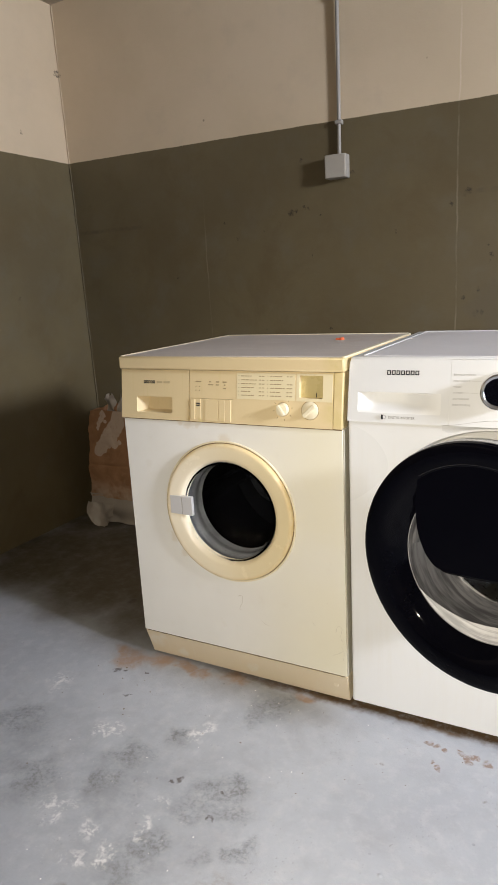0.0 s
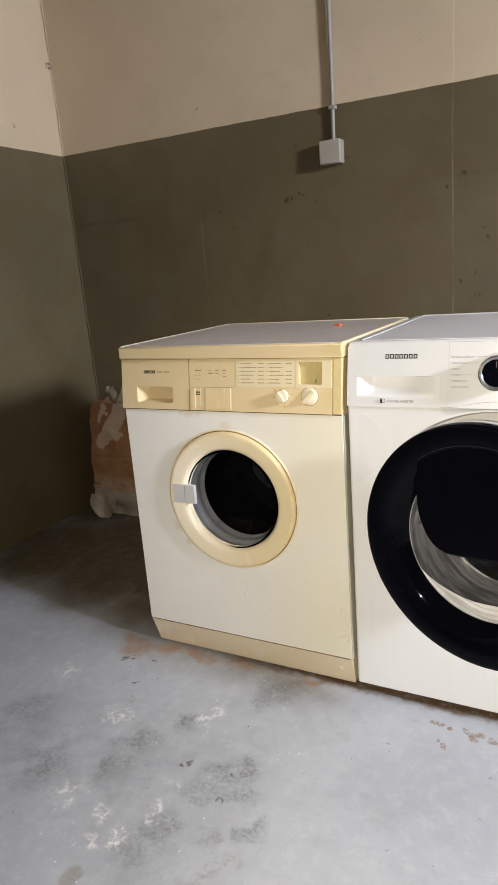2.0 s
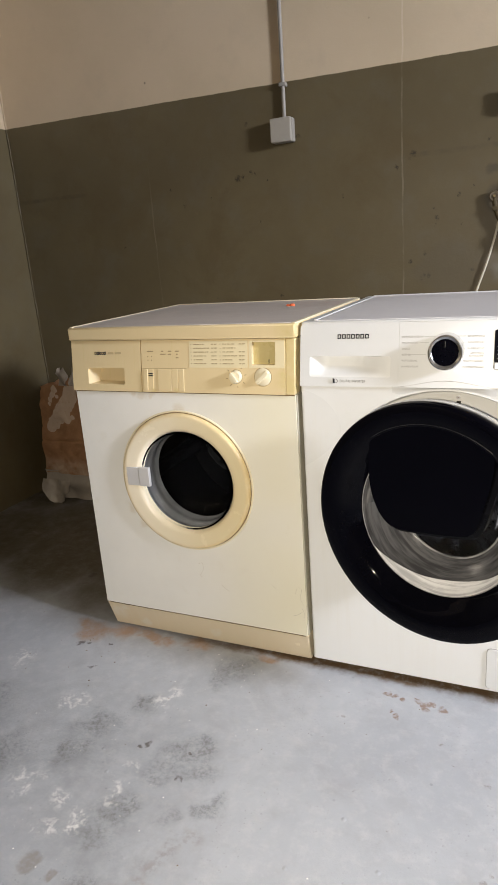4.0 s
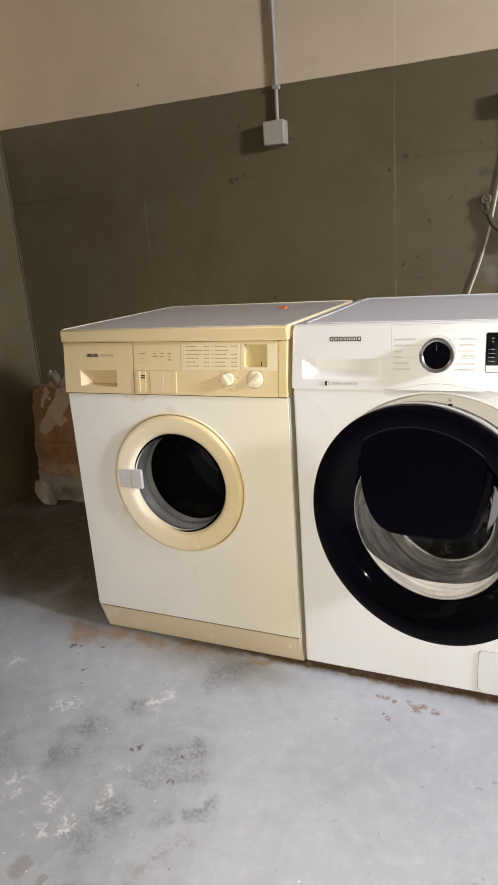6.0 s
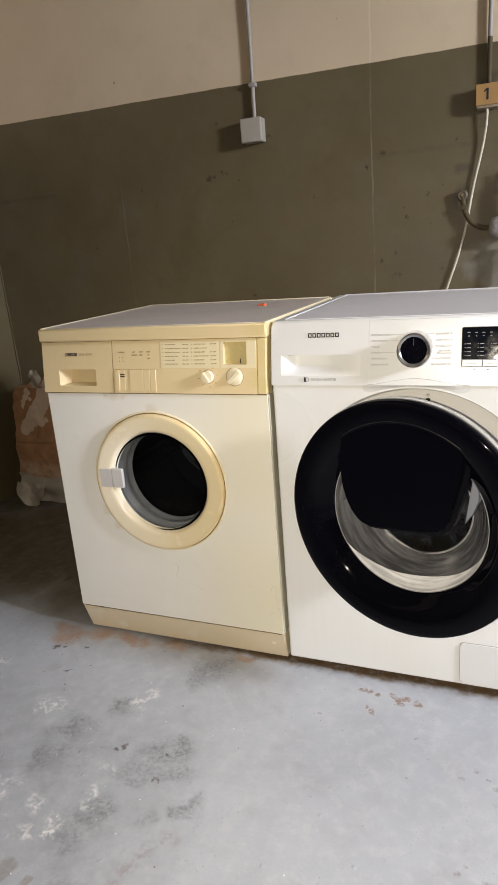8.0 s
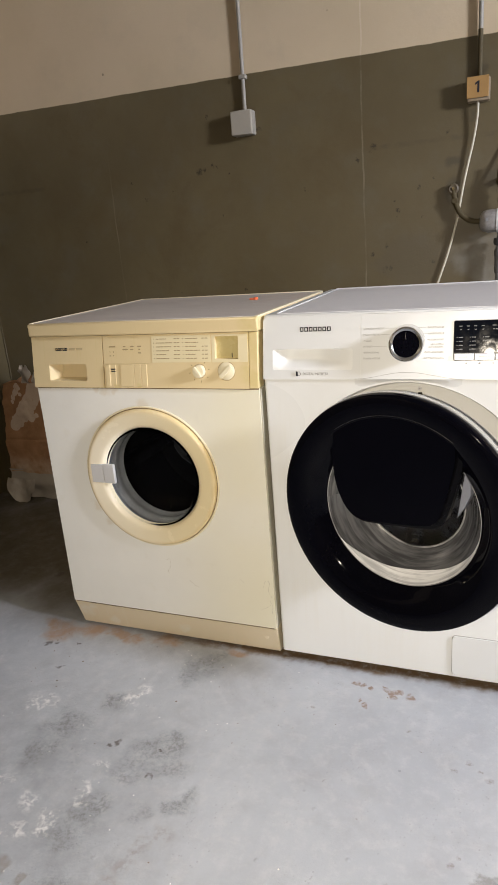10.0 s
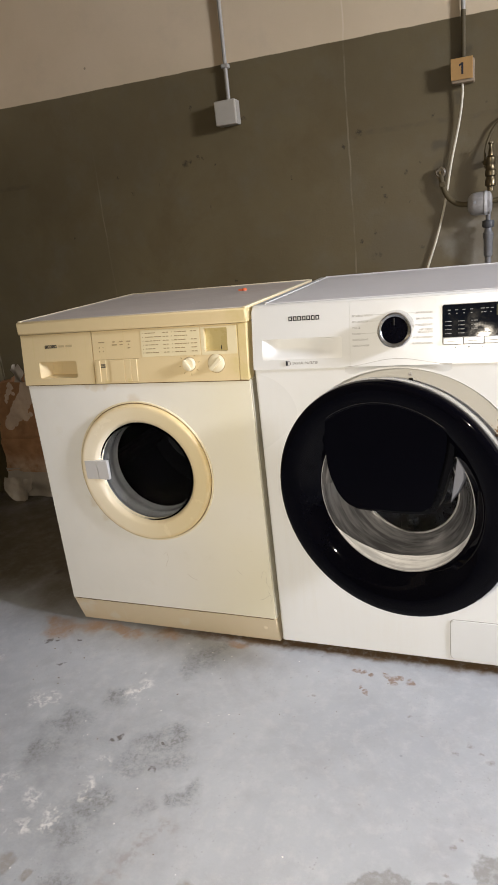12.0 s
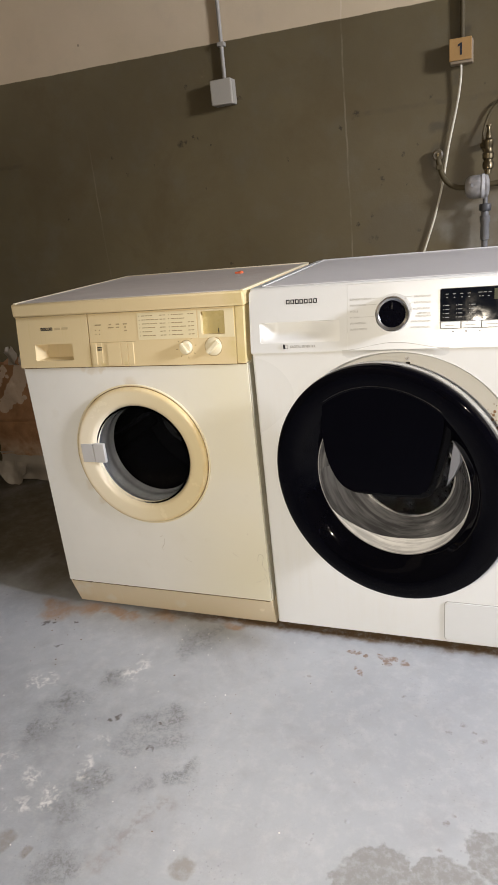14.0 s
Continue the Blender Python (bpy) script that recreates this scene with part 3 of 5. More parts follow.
def lathe(profile, n=72, centre=(0, 0, 0), axis="y", bm=None, close=False):
    """Turn a profile of (radius, along) about an axis."""
    bm = bm or bmesh.new()
    rings = []
    for r, a in profile:
        ring = []
        for k in range(n if r > 1e-6 else 1):
            t = 2 * math.pi * k / n
            p = {"y": (r * math.cos(t), a, r * math.sin(t)), "z": (r * math.cos(t), r * math.sin(t), a), "x": (a, r * math.cos(t), r * math.sin(t))}[axis]
            ring.append(bm.verts.new(Vector(p) + Vector(centre)))
        rings.append(ring)
    pairs = list(zip(rings, rings[1:])) + ([(rings[-1], rings[0])] if close else [])
    for a, b in pairs:
        for k in range(n):
            q = [a[k % len(a)], a[(k + 1) % len(a)], b[(k + 1) % len(b)], b[k % len(b)]]
            q = list(dict.fromkeys(q))
            if len(q) > 2:
                bm.faces.new(q)
    return bm


def tube(points, r, n=12, smooth=8, bm=None, caps=True):
    """A round bar along a smooth line through the points."""
    bm = bm or bmesh.new()
    pts = [Vector(p) for p in points]
    line = []
    for i in range(len(pts) - 1):
        p0, p1, p2, p3 = pts[max(i - 1, 0)], pts[i], pts[i + 1], pts[min(i + 2, len(pts) - 1)]
        for k in range(smooth):
            t = k / smooth
            line.append(0.5 * ((2 * p1) + (p2 - p0) * t + (2 * p0 - 5 * p1 + 4 * p2 - p3) * t * t + (3 * p1 - p0 - 3 * p2 + p3) * t ** 3))
    line.append(pts[-1])
    side = Vector((0, 1, 0))
    rings = []
    for i, p in enumerate(line):
        d = (line[min(i + 1, len(line) - 1)] - line[max(i - 1, 0)]).normalized()
        u = (side - d * side.dot(d))
        u = u.normalized() if u.length > 1e-4 else d.orthogonal().normalized()
        v = d.cross(u)
        rings.append([bm.verts.new(p + r * (math.cos(2 * math.pi * k / n) * u + math.sin(2 * math.pi * k / n) * v)) for k in range(n)])
    for a, b in zip(rings, rings[1:]):
        for k in range(n):
            bm.faces.new((a[k], a[(k + 1) % n], b[(k + 1) % n], b[k]))
    if caps:
        bm.faces.new(rings[0][::-1])
        bm.faces.new(rings[-1])
    return bm


def prism(outline, y0, y1, r=0.0, bm=None):
    """An outline of (x, z) drawn out from y0 to y1."""
    bm = bm or bmesh.new()
    a = [bm.verts.new((x, y0, z)) for x, z in outline]
    b = [bm.verts.new((x, y1, z)) for x, z in outline]
    front = bm.faces.new(a)
    bm.faces.new(b[::-1])
    n = len(a)
    for k in range(n):
        bm.faces.new((a[k], b[k], b[(k + 1) % n], a[(k + 1) % n]))
    if r:
        bmesh.ops.bevel(bm, geom=list(front.edges), offset=r, segments=2, affect="EDGES", profile=0.5)
        keep_flat(bm, (1,))
    return bm


def rounded(x0, x1, z0, z1, r, n=5):
    out = []
    for cx, cz, s in ((x1 - r, z0 + r, -90), (x1 - r, z1 - r, 0), (x0 + r, z1 - r, 90), (x0 + r, z0 + r, 180)):
        out += [(cx + r * math.cos(radians(s + 90 * k / n)), cz + r * math.sin(radians(s + 90 * k / n))) for k in range(n + 1)]
    return out


def pierced(x0, x1, z0, z1, hole, y0, y1, bm=None, corner=0.0):
    """A slab from y0 (front) to y1 with a hole of the given (x, z) outline; corner rounds its upper left."""
    bm = bm or bmesh.new()
    cx = sum(p[0] for p in hole) / len(hole)
    cz = sum(p[1] for p in hole) / len(hole)
    pts = sorted(((math.atan2(z - cz, x - cx), x, z) for x, z in hole))
    for X, Z in ((x0, z0), (x0, z1), (x1, z0), (x1, z1)):
        t = math.atan2(Z - cz, X - cx)
        k = min(range(len(pts)), key=lambda i: abs(pts[i][0] - t))
        pts[k] = (t, pts[k][1], pts[k][2])
    if corner:
        t = math.atan2(z1 - cz, x0 - cx)
        k = min(range(len(pts)), key=lambda i: abs(pts[i][0] - t))
        pts += [(t + 0.012 * d, pts[k][1], pts[k][2]) for d in (-8, -6, -4, -2, -1, 1, 2, 3, 4)]
    pts.sort()
    inner_f, inner_b, outer_f, outer_b = [], [], [], []
    for t, x, z in pts:
        dx, dz = math.cos(t), math.sin(t)
        s = min((x1 - cx) / dx if dx > 1e-9 else (x0 - cx) / dx if dx < -1e-9 else 1e9, (z1 - cz) / dz if dz > 1e-9 else (z0 - cz) / dz if dz < -1e-9 else 1e9)
        ox, oz = cx + s * dx, cz + s * dz
        if corner and ox < x0 + corner and oz > z1 - corner:
            while math.hypot(ox - x0 - corner, oz - z1 + corner) > corner:
                s -= 0.0001
                ox, oz = cx + s * dx, cz + s * dz
        inner_f.append(bm.verts.new((x, y0, z)))
        inner_b.append(bm.verts.new((x, y1, z)))
        outer_f.append(bm.verts.new((cx + s * dx, y0, cz + s * dz)))
        outer_b.append(bm.verts.new((cx + s * dx, y1, cz + s * dz)))
    n = len(pts)
    for k in range(n):
        j = (k + 1) % n
        bm.faces.new((inner_f[k], inner_f[j], outer_f[j], outer_f[k]))
        bm.faces.new((inner_b[k], outer_b[k], outer_b[j], inner_b[j]))
        bm.faces.new((inner_f[k], inner_b[k], inner_b[j], inner_f[j]))
        bm.faces.new((outer_f[k], outer_f[j], outer_b[j], outer_b[k]))
    return bm


def circle(cx, cz, r, n=72):
    return [(cx + r * math.cos(2 * math.pi * k / n), cz + r * math.sin(2 * math.pi * k / n)) for k in range(n)]


def cabinet(x0, x1, y0, y1, z0, z1, r, cx, cz, hole):
    """A sheet-steel cabinet, open in front by a round hole, with rounded upright edges."""
    bm = pierced(x0 + r, x1 - r, z0, z1, circle(cx, cz, hole), y0, y0 + 0.004)
    arc = [(x0 + r - r * math.sin(radians(15 * k)), y0 + r - r * math.cos(radians(15 * k))) for k in range(7)]
    left = arc + [(x0, y1), (x0 + r, y1)]
    right = [(x0 + x1 - x, y) for x, y in left]
    for line in (left, right, [(x0 + r, y1), (x1 - r, y1)]):
        a = [bm.verts.new((x, y, z0)) for x, y in line]
        b = [bm.verts.new((x, y, z1)) for x, y in line]
        for k in range(len(line) - 1):
            bm.faces.new((a[k], a[k + 1], b[k + 1], b[k]))
    for z in (z0, z1):
        bm.faces.new([bm.verts.new((x, y, z)) for x, y in ((x0 + r, y0 + 0.004), (x1 - r, y0 + 0.004), (x1 - r, y1), (x0 + r, y1))])
    return bm


def shear(bm, k, z0):
    for v in bm.verts:
        v.co.y += k * (v.co.z - z0)
    return bm


def letters(text, x, y, z, height, width=None, turn=None, k=0.0, z0=0.0, right=False):
    """Raised print of the built-in font as a mesh, facing -y; width squeezes it."""
    cu = bpy.data.curves.new("print", "FONT")
    cu.body, cu.size, cu.extrude = text, 1.0, 0.0
    ob = new("print", cu)
    me = bpy.data.meshes.new_from_object(ob.evaluated_get(bpy.context.evaluated_depsgraph_get()))
    bpy.data.objects.remove(ob)
    bpy.data.curves.remove(cu)
    bm = bmesh.new()
    bm.from_mesh(me)
    bpy.data.meshes.remove(me)
    w = max(v.co.x for v in bm.verts) - min(v.co.x for v in bm.verts)
    lo = min(v.co.x for v in bm.verts)
    s = height / 0.70
    sx = width / w if width else s
    for v in bm.verts:
        a, b = (v.co.x - lo) * sx, v.co.y * s
        v.co = (x + a - (w * sx if right else 0), y, z + b)
    ext = bmesh.ops.extrude_face_region(bm, geom=list(bm.faces))["geom"]
    for g in ext:
        if isinstance(g, bmesh.types.BMVert):
            g.co.y -= 0.0004
    return shear(bm, k, z0)


def bars(rows, y, h=0.0022, depth=0.0005, k=0.0, z0=0.0, bm=None):
    """Print that cannot be read: plain bars of (x0, x1, z)."""
    bm = bm or bmesh.new()
    for x0, x1, z in rows:
        rbox(x0, x1, y - depth, y + 0.0002, z - h / 2, z + h / 2, bm=bm)
    return shear(bm, k, z0)


def maker_mark(x, z, count, pitch, width, height, stroke, y, parent, k=0.0, z0=0.0):
    """A maker's mark as a row of plain open blocks, each a part."""
    for q in range(count):
        a = x + pitch * q
        hole = rounded(a + stroke, a + width - stroke, z - height / 2 + stroke, z + height / 2 - stroke, 0.0003, 2)
        part("mark_block", shear(pierced(a, a + width, z - height / 2, z + height / 2, hole, y - 0.0005, y + 0.0002), k, z0), INK, parent)


# ---- the cellar room ----
def structure(name, bm, material, label, smooth=False):
    return tagged(part(name, bm, material, None, "", smooth), label, "", "", "structure")


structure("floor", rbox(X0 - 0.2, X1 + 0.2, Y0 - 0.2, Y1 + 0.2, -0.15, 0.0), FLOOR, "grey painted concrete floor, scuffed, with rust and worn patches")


def grid_wall(name, label, along, fixed, lo, hi, back):
    """A wall face with slight unevenness, and its thickness behind."""
    bm = bmesh.new()
    nu, nv = 60, 34
    front = [[None] * (nv + 1) for _ in range(nu + 1)]
    for i in range(nu + 1):
        for j in range(nv + 1):
            u, z = lo + (hi - lo) * i / nu, -0.02 + (ZC + 0.04) * j / nv
            d = 0.004 * noise.noise((u * 1.7, z * 1.7, fixed * 3)) if 0 < i < nu else 0.0
            lean = 0.025 * (1 - z / ZC)
            front[i][j] = bm.verts.new((u, fixed + abs(d), z) if along == "x" else (fixed + 0.008 + lean - abs(d), u, z))
    for i in range(nu):
        for j in range(nv):
            bm.faces.new((front[i][j], front[i + 1][j], front[i + 1][j + 1], front[i][j + 1]))
    if along == "x":
        rbox(lo, hi, fixed + 0.01, back, -0.02, ZC + 0.02, bm=bm)
    else:
        rbox(back, fixed - 0.01, lo, hi, -0.02, ZC + 0.02, bm=bm)
    return structure(name, bm, WALL, label, True)


grid_wall("wall_back", "concrete wall, cream above an olive grey painted dado", "x", Y1, X0 - 0.004, X1, Y1 + 0.2)
grid_wall("wall_left", "concrete wall, cream above an olive grey painted dado", "y", X0, Y0, Y1 + 0.2, X0 - 0.2)
bm = tube([(X0 + 0.012 + 0.025 * (1 - z / ZC) + 0.003 * noise.noise((z * 6, 1, 1)), Y1 + 0.001 + 0.002 * noise.noise((z * 9, 4, 1)), z) for z in [0.30 + 0.02 * k for k in range(95)]], 0.0034, 8, 2)
for v in bm.verts:
    v.co += Vector((noise.noise(v.co * 55), noise.noise(v.co * 47 + Vector((7, 0, 0))), 0)) * 0.0022
structure("corner_plaster", bm, WALL, "rough broken plaster along the corner", True)
structure("wall_rear", rbox(X0, X1, Y0 - 0.2, Y0, -0.02, ZC + 0.02), UNSEEN_WALL, "unseen plain wall closing the room")
wz0, wz1, wy0, wy1 = WIN_Z - WIN_H / 2, WIN_Z + WIN_H / 2, WIN_Y - WIN_W / 2, WIN_Y + WIN_W / 2
bm = rbox(X1, X1 + 0.2, Y0 - 0.2, wy0, -0.02, ZC + 0.02)
rbox(X1, X1 + 0.2, wy1, Y1 + 0.2, -0.02, ZC + 0.02, bm=bm)
rbox(X1, X1 + 0.2, wy0, wy1, -0.02, wz0, bm=bm)
rbox(X1, X1 + 0.2, wy0, wy1, wz1, ZC + 0.02, bm=bm)
structure("wall_right", bm, UNSEEN_WALL, "unseen plain wall closing the room, with a small window opening")
structure("ceiling", rbox(X0 - 0.2, X1 + 0.2, Y0 - 0.2, Y1 + 0.2, ZC, ZC + 0.15), CEIL, "raw concrete ceiling")


# ---- the old washing machine ----
def old_washer():
    w = thing("washing_machine", (0, 0, 0), "old yellowed front-loading washing machine with a beige control panel", "washing machine", "washing machines")
    C = (0.2975, 0, 0.4685)
    part("body", cabinet(0.002, 0.598, 0.0, 0.55, 0.0875, 0.6955, 0.0006, C[0], C[2], 0.150), OLD, w, "off-white enamelled steel cabinet")
    # thin sheet added to darken the cabinet side, as the gap's shade would
    part("side_panel", rbox(0.5984, 0.6010, 0.0022, 0.549, 0.089, 0.694, 0.0006, 1), SIDE_DIMMED, w, "side panel, greyed to stand for shade in the gap")
    part("inner_frame", rbox(0.012, 0.590, 0.034, 0.55, 0.012, 0.092), DARK_GAP, w)
    part("upper_frame", rbox(0.005, 0.595, 0.070, 0.55, 0.690, 0.826), DARK_GAP, w)
    seam_line = rbox(0.004, 0.597, -0.0005, 0.003, 0.6938, 0.6966)
    part("panel_seam", seam_line, SEAM_BROWN, w, "dark dirty seam under the panel")
    # panel: drawer front, fascia
    drawer = part("detergent_drawer", pierced(-0.001, 0.2035, 0.6968, 0.8192, rounded(0.047, 0.156, 0.713, 0.753, 0.003, 2), -0.004, 0.03), YELLOWED, w, "beige drawer front with a recessed grip")
    bm = bmesh.new()
    f = [bm.verts.new(p) for p in ((0.046, -0.003, 0.712), (0.157, -0.003, 0.712), (0.157, -0.003, 0.754), (0.046, -0.003, 0.754))]
    b = [bm.verts.new(p) for p in ((0.066, 0.022, 0.717), (0.153, 0.022, 0.717), (0.153, 0.026, 0.751), (0.066, 0.026, 0.751))]
    bm.faces.new(b)
    for k in range(4):
        bm.faces.new((f[k], f[(k + 1) % 4], b[(k + 1) % 4], b[k]))
    part("grip", bm, YELLOWED, drawer, "", False)
    maker_mark(0.070, 0.789, 5, 0.0070, 0.0056, 0.0072, 0.0016, -0.0042, drawer)
    tagged(part("type_mark", bars([(0.110, 0.126, 0.789), (0.130, 0.148, 0.789)], -0.0042, 0.005), INK_FADED, drawer), kind="stuff")
    fascia = part("control_panel", pierced(0.2065, 0.577, 0.6968, 0.8192, rounded(0.497, 0.553, 0.762, 0.812, 0.002, 2), -0.004, 0.03), YELLOWED, w, "yellowed plastic control panel")
    part("panel_end", rbox(0.5772, 0.599, -0.004, 0.035, 0.6968, 0.8192, 0.0025), YELLOWED, w)
    part("display_window", rbox(0.494, 0.556, 0.006, 0.012, 0.759, 0.815), PROGRAMME_PANE, fascia, "recessed yellow-green programme window")
    part("pointer_mark", bars([(0.5335, 0.5352, 0.768)], 0.0058, 0.010), INK, fascia)
    part("window_surround", pierced(0.490, 0.575, 0.755, 0.8155, rounded(0.497, 0.553, 0.762, 0.812, 0.002, 2), -0.0048, -0.0038), YELLOW_PALE, fascia)
    part("programme_chart", rbox(0.338, 0.4865, -0.0048, -0.0038, 0.7555, 0.8155), YELLOW_PALE, fascia, "pale printed programme chart")
    rnd = random.Random(4)
    rows = []
    for k in range(6):
        z = 0.8085 - 0.0088 * k
        for x, end in ((0.350, rnd.uniform(0.372, 0.386)), (0.425, rnd.uniform(0.444, 0.458))):
            rows.append((x - 0.007, x - 0.0055, z))
            while x < end:
                step = rnd.choice((0.004, 0.007, 0.010))
                rows.append((x, x + step, z))
                x += step + 0.0016
        rows += [(0.396, 0.402, z), (0.404, 0.410, z)] + ([(0.466, 0.471, z), (0.473, 0.480, z)] if k != 1 else [])
    tagged(part("chart_print", bars(rows, -0.005, 0.0017), INK_BROWN, fascia), kind="stuff")
    tagged(part("symbol_print", bars([(0.224, 0.240, 0.793), (0.224, 0.226, 0.781), (0.234, 0.236, 0.781), (0.224, 0.226, 0.772), (0.234, 0.236, 0.772), (0.262, 0.268, 0.793), (0.260, 0.274, 0.786), (0.281, 0.290, 0.793),
                               (0.281, 0.289, 0.786), (0.300, 0.310, 0.793), (0.303, 0.307, 0.786), (0.302, 0.309, 0.778)], -0.0042, 0.0026), INK_BROWN, fascia), kind="stuff")
    part("key", rbox(0.2125, 0.2235, -0.0075, 0.0, 0.702, 0.751, 0.001), YELLOWED, fascia, "raised push key")
    part("key_slot", rbox(0.2245, 0.238, -0.0049, -0.0038, 0.703, 0.751), YELLOWED, fascia)
    tagged(part("key_mark", bars([(0.2255, 0.2375, 0.741), (0.2255, 0.2375, 0.736)], -0.0052, 0.0026), INK, fascia), kind="stuff")
    for x0, x1 in ((0.2515, 0.2885), (0.2895, 0.3065), (0.3075, 0.3225)):
        part("key_flap", rbox(x0, x1, -0.0056, 0.0, 0.700, 0.7515, 0.0007, 1), YELLOWED, fascia)
    part("panel_groove", rbox(0.2085, 0.329, -0.0046, -0.0038, 0.7525, 0.7532), INK_BROWN, fascia)
    for x, r, a, h in ((0.4575, 0.0150, -38, 0.010), (0.5235, 0.0200, 48, 0.0025)):
        knob = part("knob", lathe([(0, -0.004 - h), (r * 0.86, -0.004 - h), (r * 0.97, -0.003 - h * 0.8), (r, -0.003)], 36, (x, 0, 0.7355)), CREAM_PLASTIC, w, "cream rotary knob")
        ridge = rbox(-r * 0.26, r * 0.26, -0.007, 0.0, -r * 0.92, r * 0.92, 0.002)
        ridge.transform(Matrix.Translation((x, -0.004 - h, 0.7355)) @ Matrix.Rotation(radians(a), 4, "Y"))
        part("knob_ridge", ridge, CREAM_PLASTIC, knob)
        part("knob_shadow_ring", lathe([(r, -0.0044), (r + 0.0012, -0.0044), (r + 0.0012, -0.0038)], 36, (x, 0, 0.7355)), INK_BROWN, knob)
    dots = bmesh.new()
    for k in range(8):
        t = radians(45 * k + 10)
        tick = rbox(-0.0022, 0.0022, -0.0005, 0.0004, -0.0007, 0.0007)
        tick.transform(Matrix.Translation((0.4575 + 0.0235 * math.cos(t), -0.0042, 0.7355 + 0.0235 * math.sin(t))) @ Matrix.Rotation(-t, 4, "Y"))
        me = bpy.data.meshes.new("tick")
        tick.to_mesh(me)
        tick.free()
        dots.from_mesh(me)
        bpy.data.meshes.remove(me)
    tagged(part("knob_scale", dots, INK_BROWN, fascia), kind="stuff")
    # the panel leans back a little
    for o in w.children:
        if o.name.split(".")[0] in ("detergent_drawer", "control_panel", "panel_end", "knob"):
            for q in (o, *o.children):
                for v in q.data.vertices:
                    v.co.y += 0.14 * (v.co.z - 0.705)
    # lid
    lid = part("lid", rbox(-0.002, 0.603, 0.004, 0.575, 0.8205, 0.852, 0.004, 2), YELLOWED, w, "yellowed lid with a pale rim")
    part("lid_top", rbox(0.009, 0.593, 0.016, 0.562, 0.850, 0.8532, 0.0015), GREY_TOP, lid, "dull grey-white top plate")
    for x in (0.0035, 0.5985):
        part("lid_rim", rbox(x - 0.0045, x + 0.0045, 0.012, 0.57, 0.8505, 0.8543, 0.0018), CREAM_PLASTIC, lid, "pale raised rim")
    part("lid_rim", rbox(0.003, 0.597, 0.5635, 0.5725, 0.8505, 0.8550, 0.002), CREAM_PLASTIC, lid, "pale raised rim")
    # kick plate, sloping in to the floor, with a chipped seam
    bm = bmesh.new()
    a = [bm.verts.new(p) for p in ((0.0025, 0.000, 0.0858), (0.5995, 0.000, 0.0858), (0.5985, 0.020, 0.009), (0.010, 0.020, 0.009))]
    b = [bm.verts.new((v.co.x, v.co.y + 0.05, v.co.z)) for v in a]
    bm.faces.new(a)
    bm.faces.new(b[::-1])
    for k in range(4):
        bm.faces.new((a[k], b[k], b[(k + 1) % 4], a[(k + 1) % 4]))
    bmesh.ops.bevel(bm, geom=list(bm.edges), offset=0.002, segments=2, affect="EDGES")
    kick = part("kick_plate", bm, KICK, w, "beige plinth panel with chipped upper edge")
    seam = rbox(0.010, 0.594, -0.0004, 0.003, 0.0858, 0.0871)
    for k in range(22):
        x = rnd.uniform(0.02, 0.585)
        rbox(x, x + rnd.uniform(0.002, 0.009), -0.0005, 0.002, 0.0853 - rnd.uniform(0, 0.0005), 0.0872 + rnd.uniform(0, 0.0006), bm=seam)
    part("seam", seam, SEAM_BROWN, kick, "dark chipped seam")
    part("plinth_screw", lathe([(0, 0.004), (0.0055, 0.004), (0.0075, 0.0075), (0.0075, 0.014)], 16, (0.567, 0.0035, 0.054)), KICK, kick)
    # scratches across the old front
    for line in ([(0.310, 0.245), (0.321, 0.249), (0.322, 0.231), (0.313, 0.214), (0.317, 0.208)], [(0.372, 0.194), (0.383, 0.183), (0.395, 0.179)], [(0.510, 0.216), (0.521, 0.206)],
                 [(0.572, 0.200), (0.578, 0.218), (0.588, 0.213), (0.584, 0.190), (0.592, 0.172)], [(0.563, 0.138), (0.575, 0.143), (0.588, 0.153)], [(0.586, 0.165), (0.592, 0.150), (0.590, 0.130)], [(0.5525, 0.273), (0.5535, 0.271)]):
        part("scratch", tube([(x, 0.0003, z) for x, z in line], 0.00045, 6, 5), SCRATCH, w)
    # door: ring, porthole, gasket, drum, latch
    part("door_surround", lathe([(0.1835, 0.001), (0.1828, -0.0022), (0.181, -0.0030), (0.1790, -0.0022), (0.1785, 0.001)], 96, C), CREAM_PLASTIC, w, "yellowed beading round the door")
    part("door_gap", lathe([(0.1790, -0.0006), (0.173, -0.0006), (0.173, 0.002)], 96, C), SEAM_BROWN, w)
    door = part("door_ring", lathe([(0.1770, 0.0), (0.1768, -0.0070), (0.1757, -0.0100), (0.1735, -0.0120), (0.1705, -0.0128), (0.1640, -0.0122), (0.150, -0.0108), (0.1400, -0.0098), (0.1360, -0.0086), (0.1330, -0.0058), (0.1300, -0.001), (0.1285, 0.006), (0.1285, 0.012), (0.1770, 0.012)], 96, C), RING, w, "beige plastic door ring")
    part("door_glass", lathe([(0.1283, 0.0), (0.1265, 0.012), (0.119, 0.05), (0.108, 0.085), (0.096, 0.098), (0.06, 0.104), (0.0, 0.106), (0.0, 0.101), (0.058, 0.099), (0.093, 0.0935), (0.104, 0.082), (0.115, 0.05), (0.1225, 0.012), (0.124, 0.0)], 96, C, close=True), GLASS, door, "dark round porthole glass").visible_shadow = False
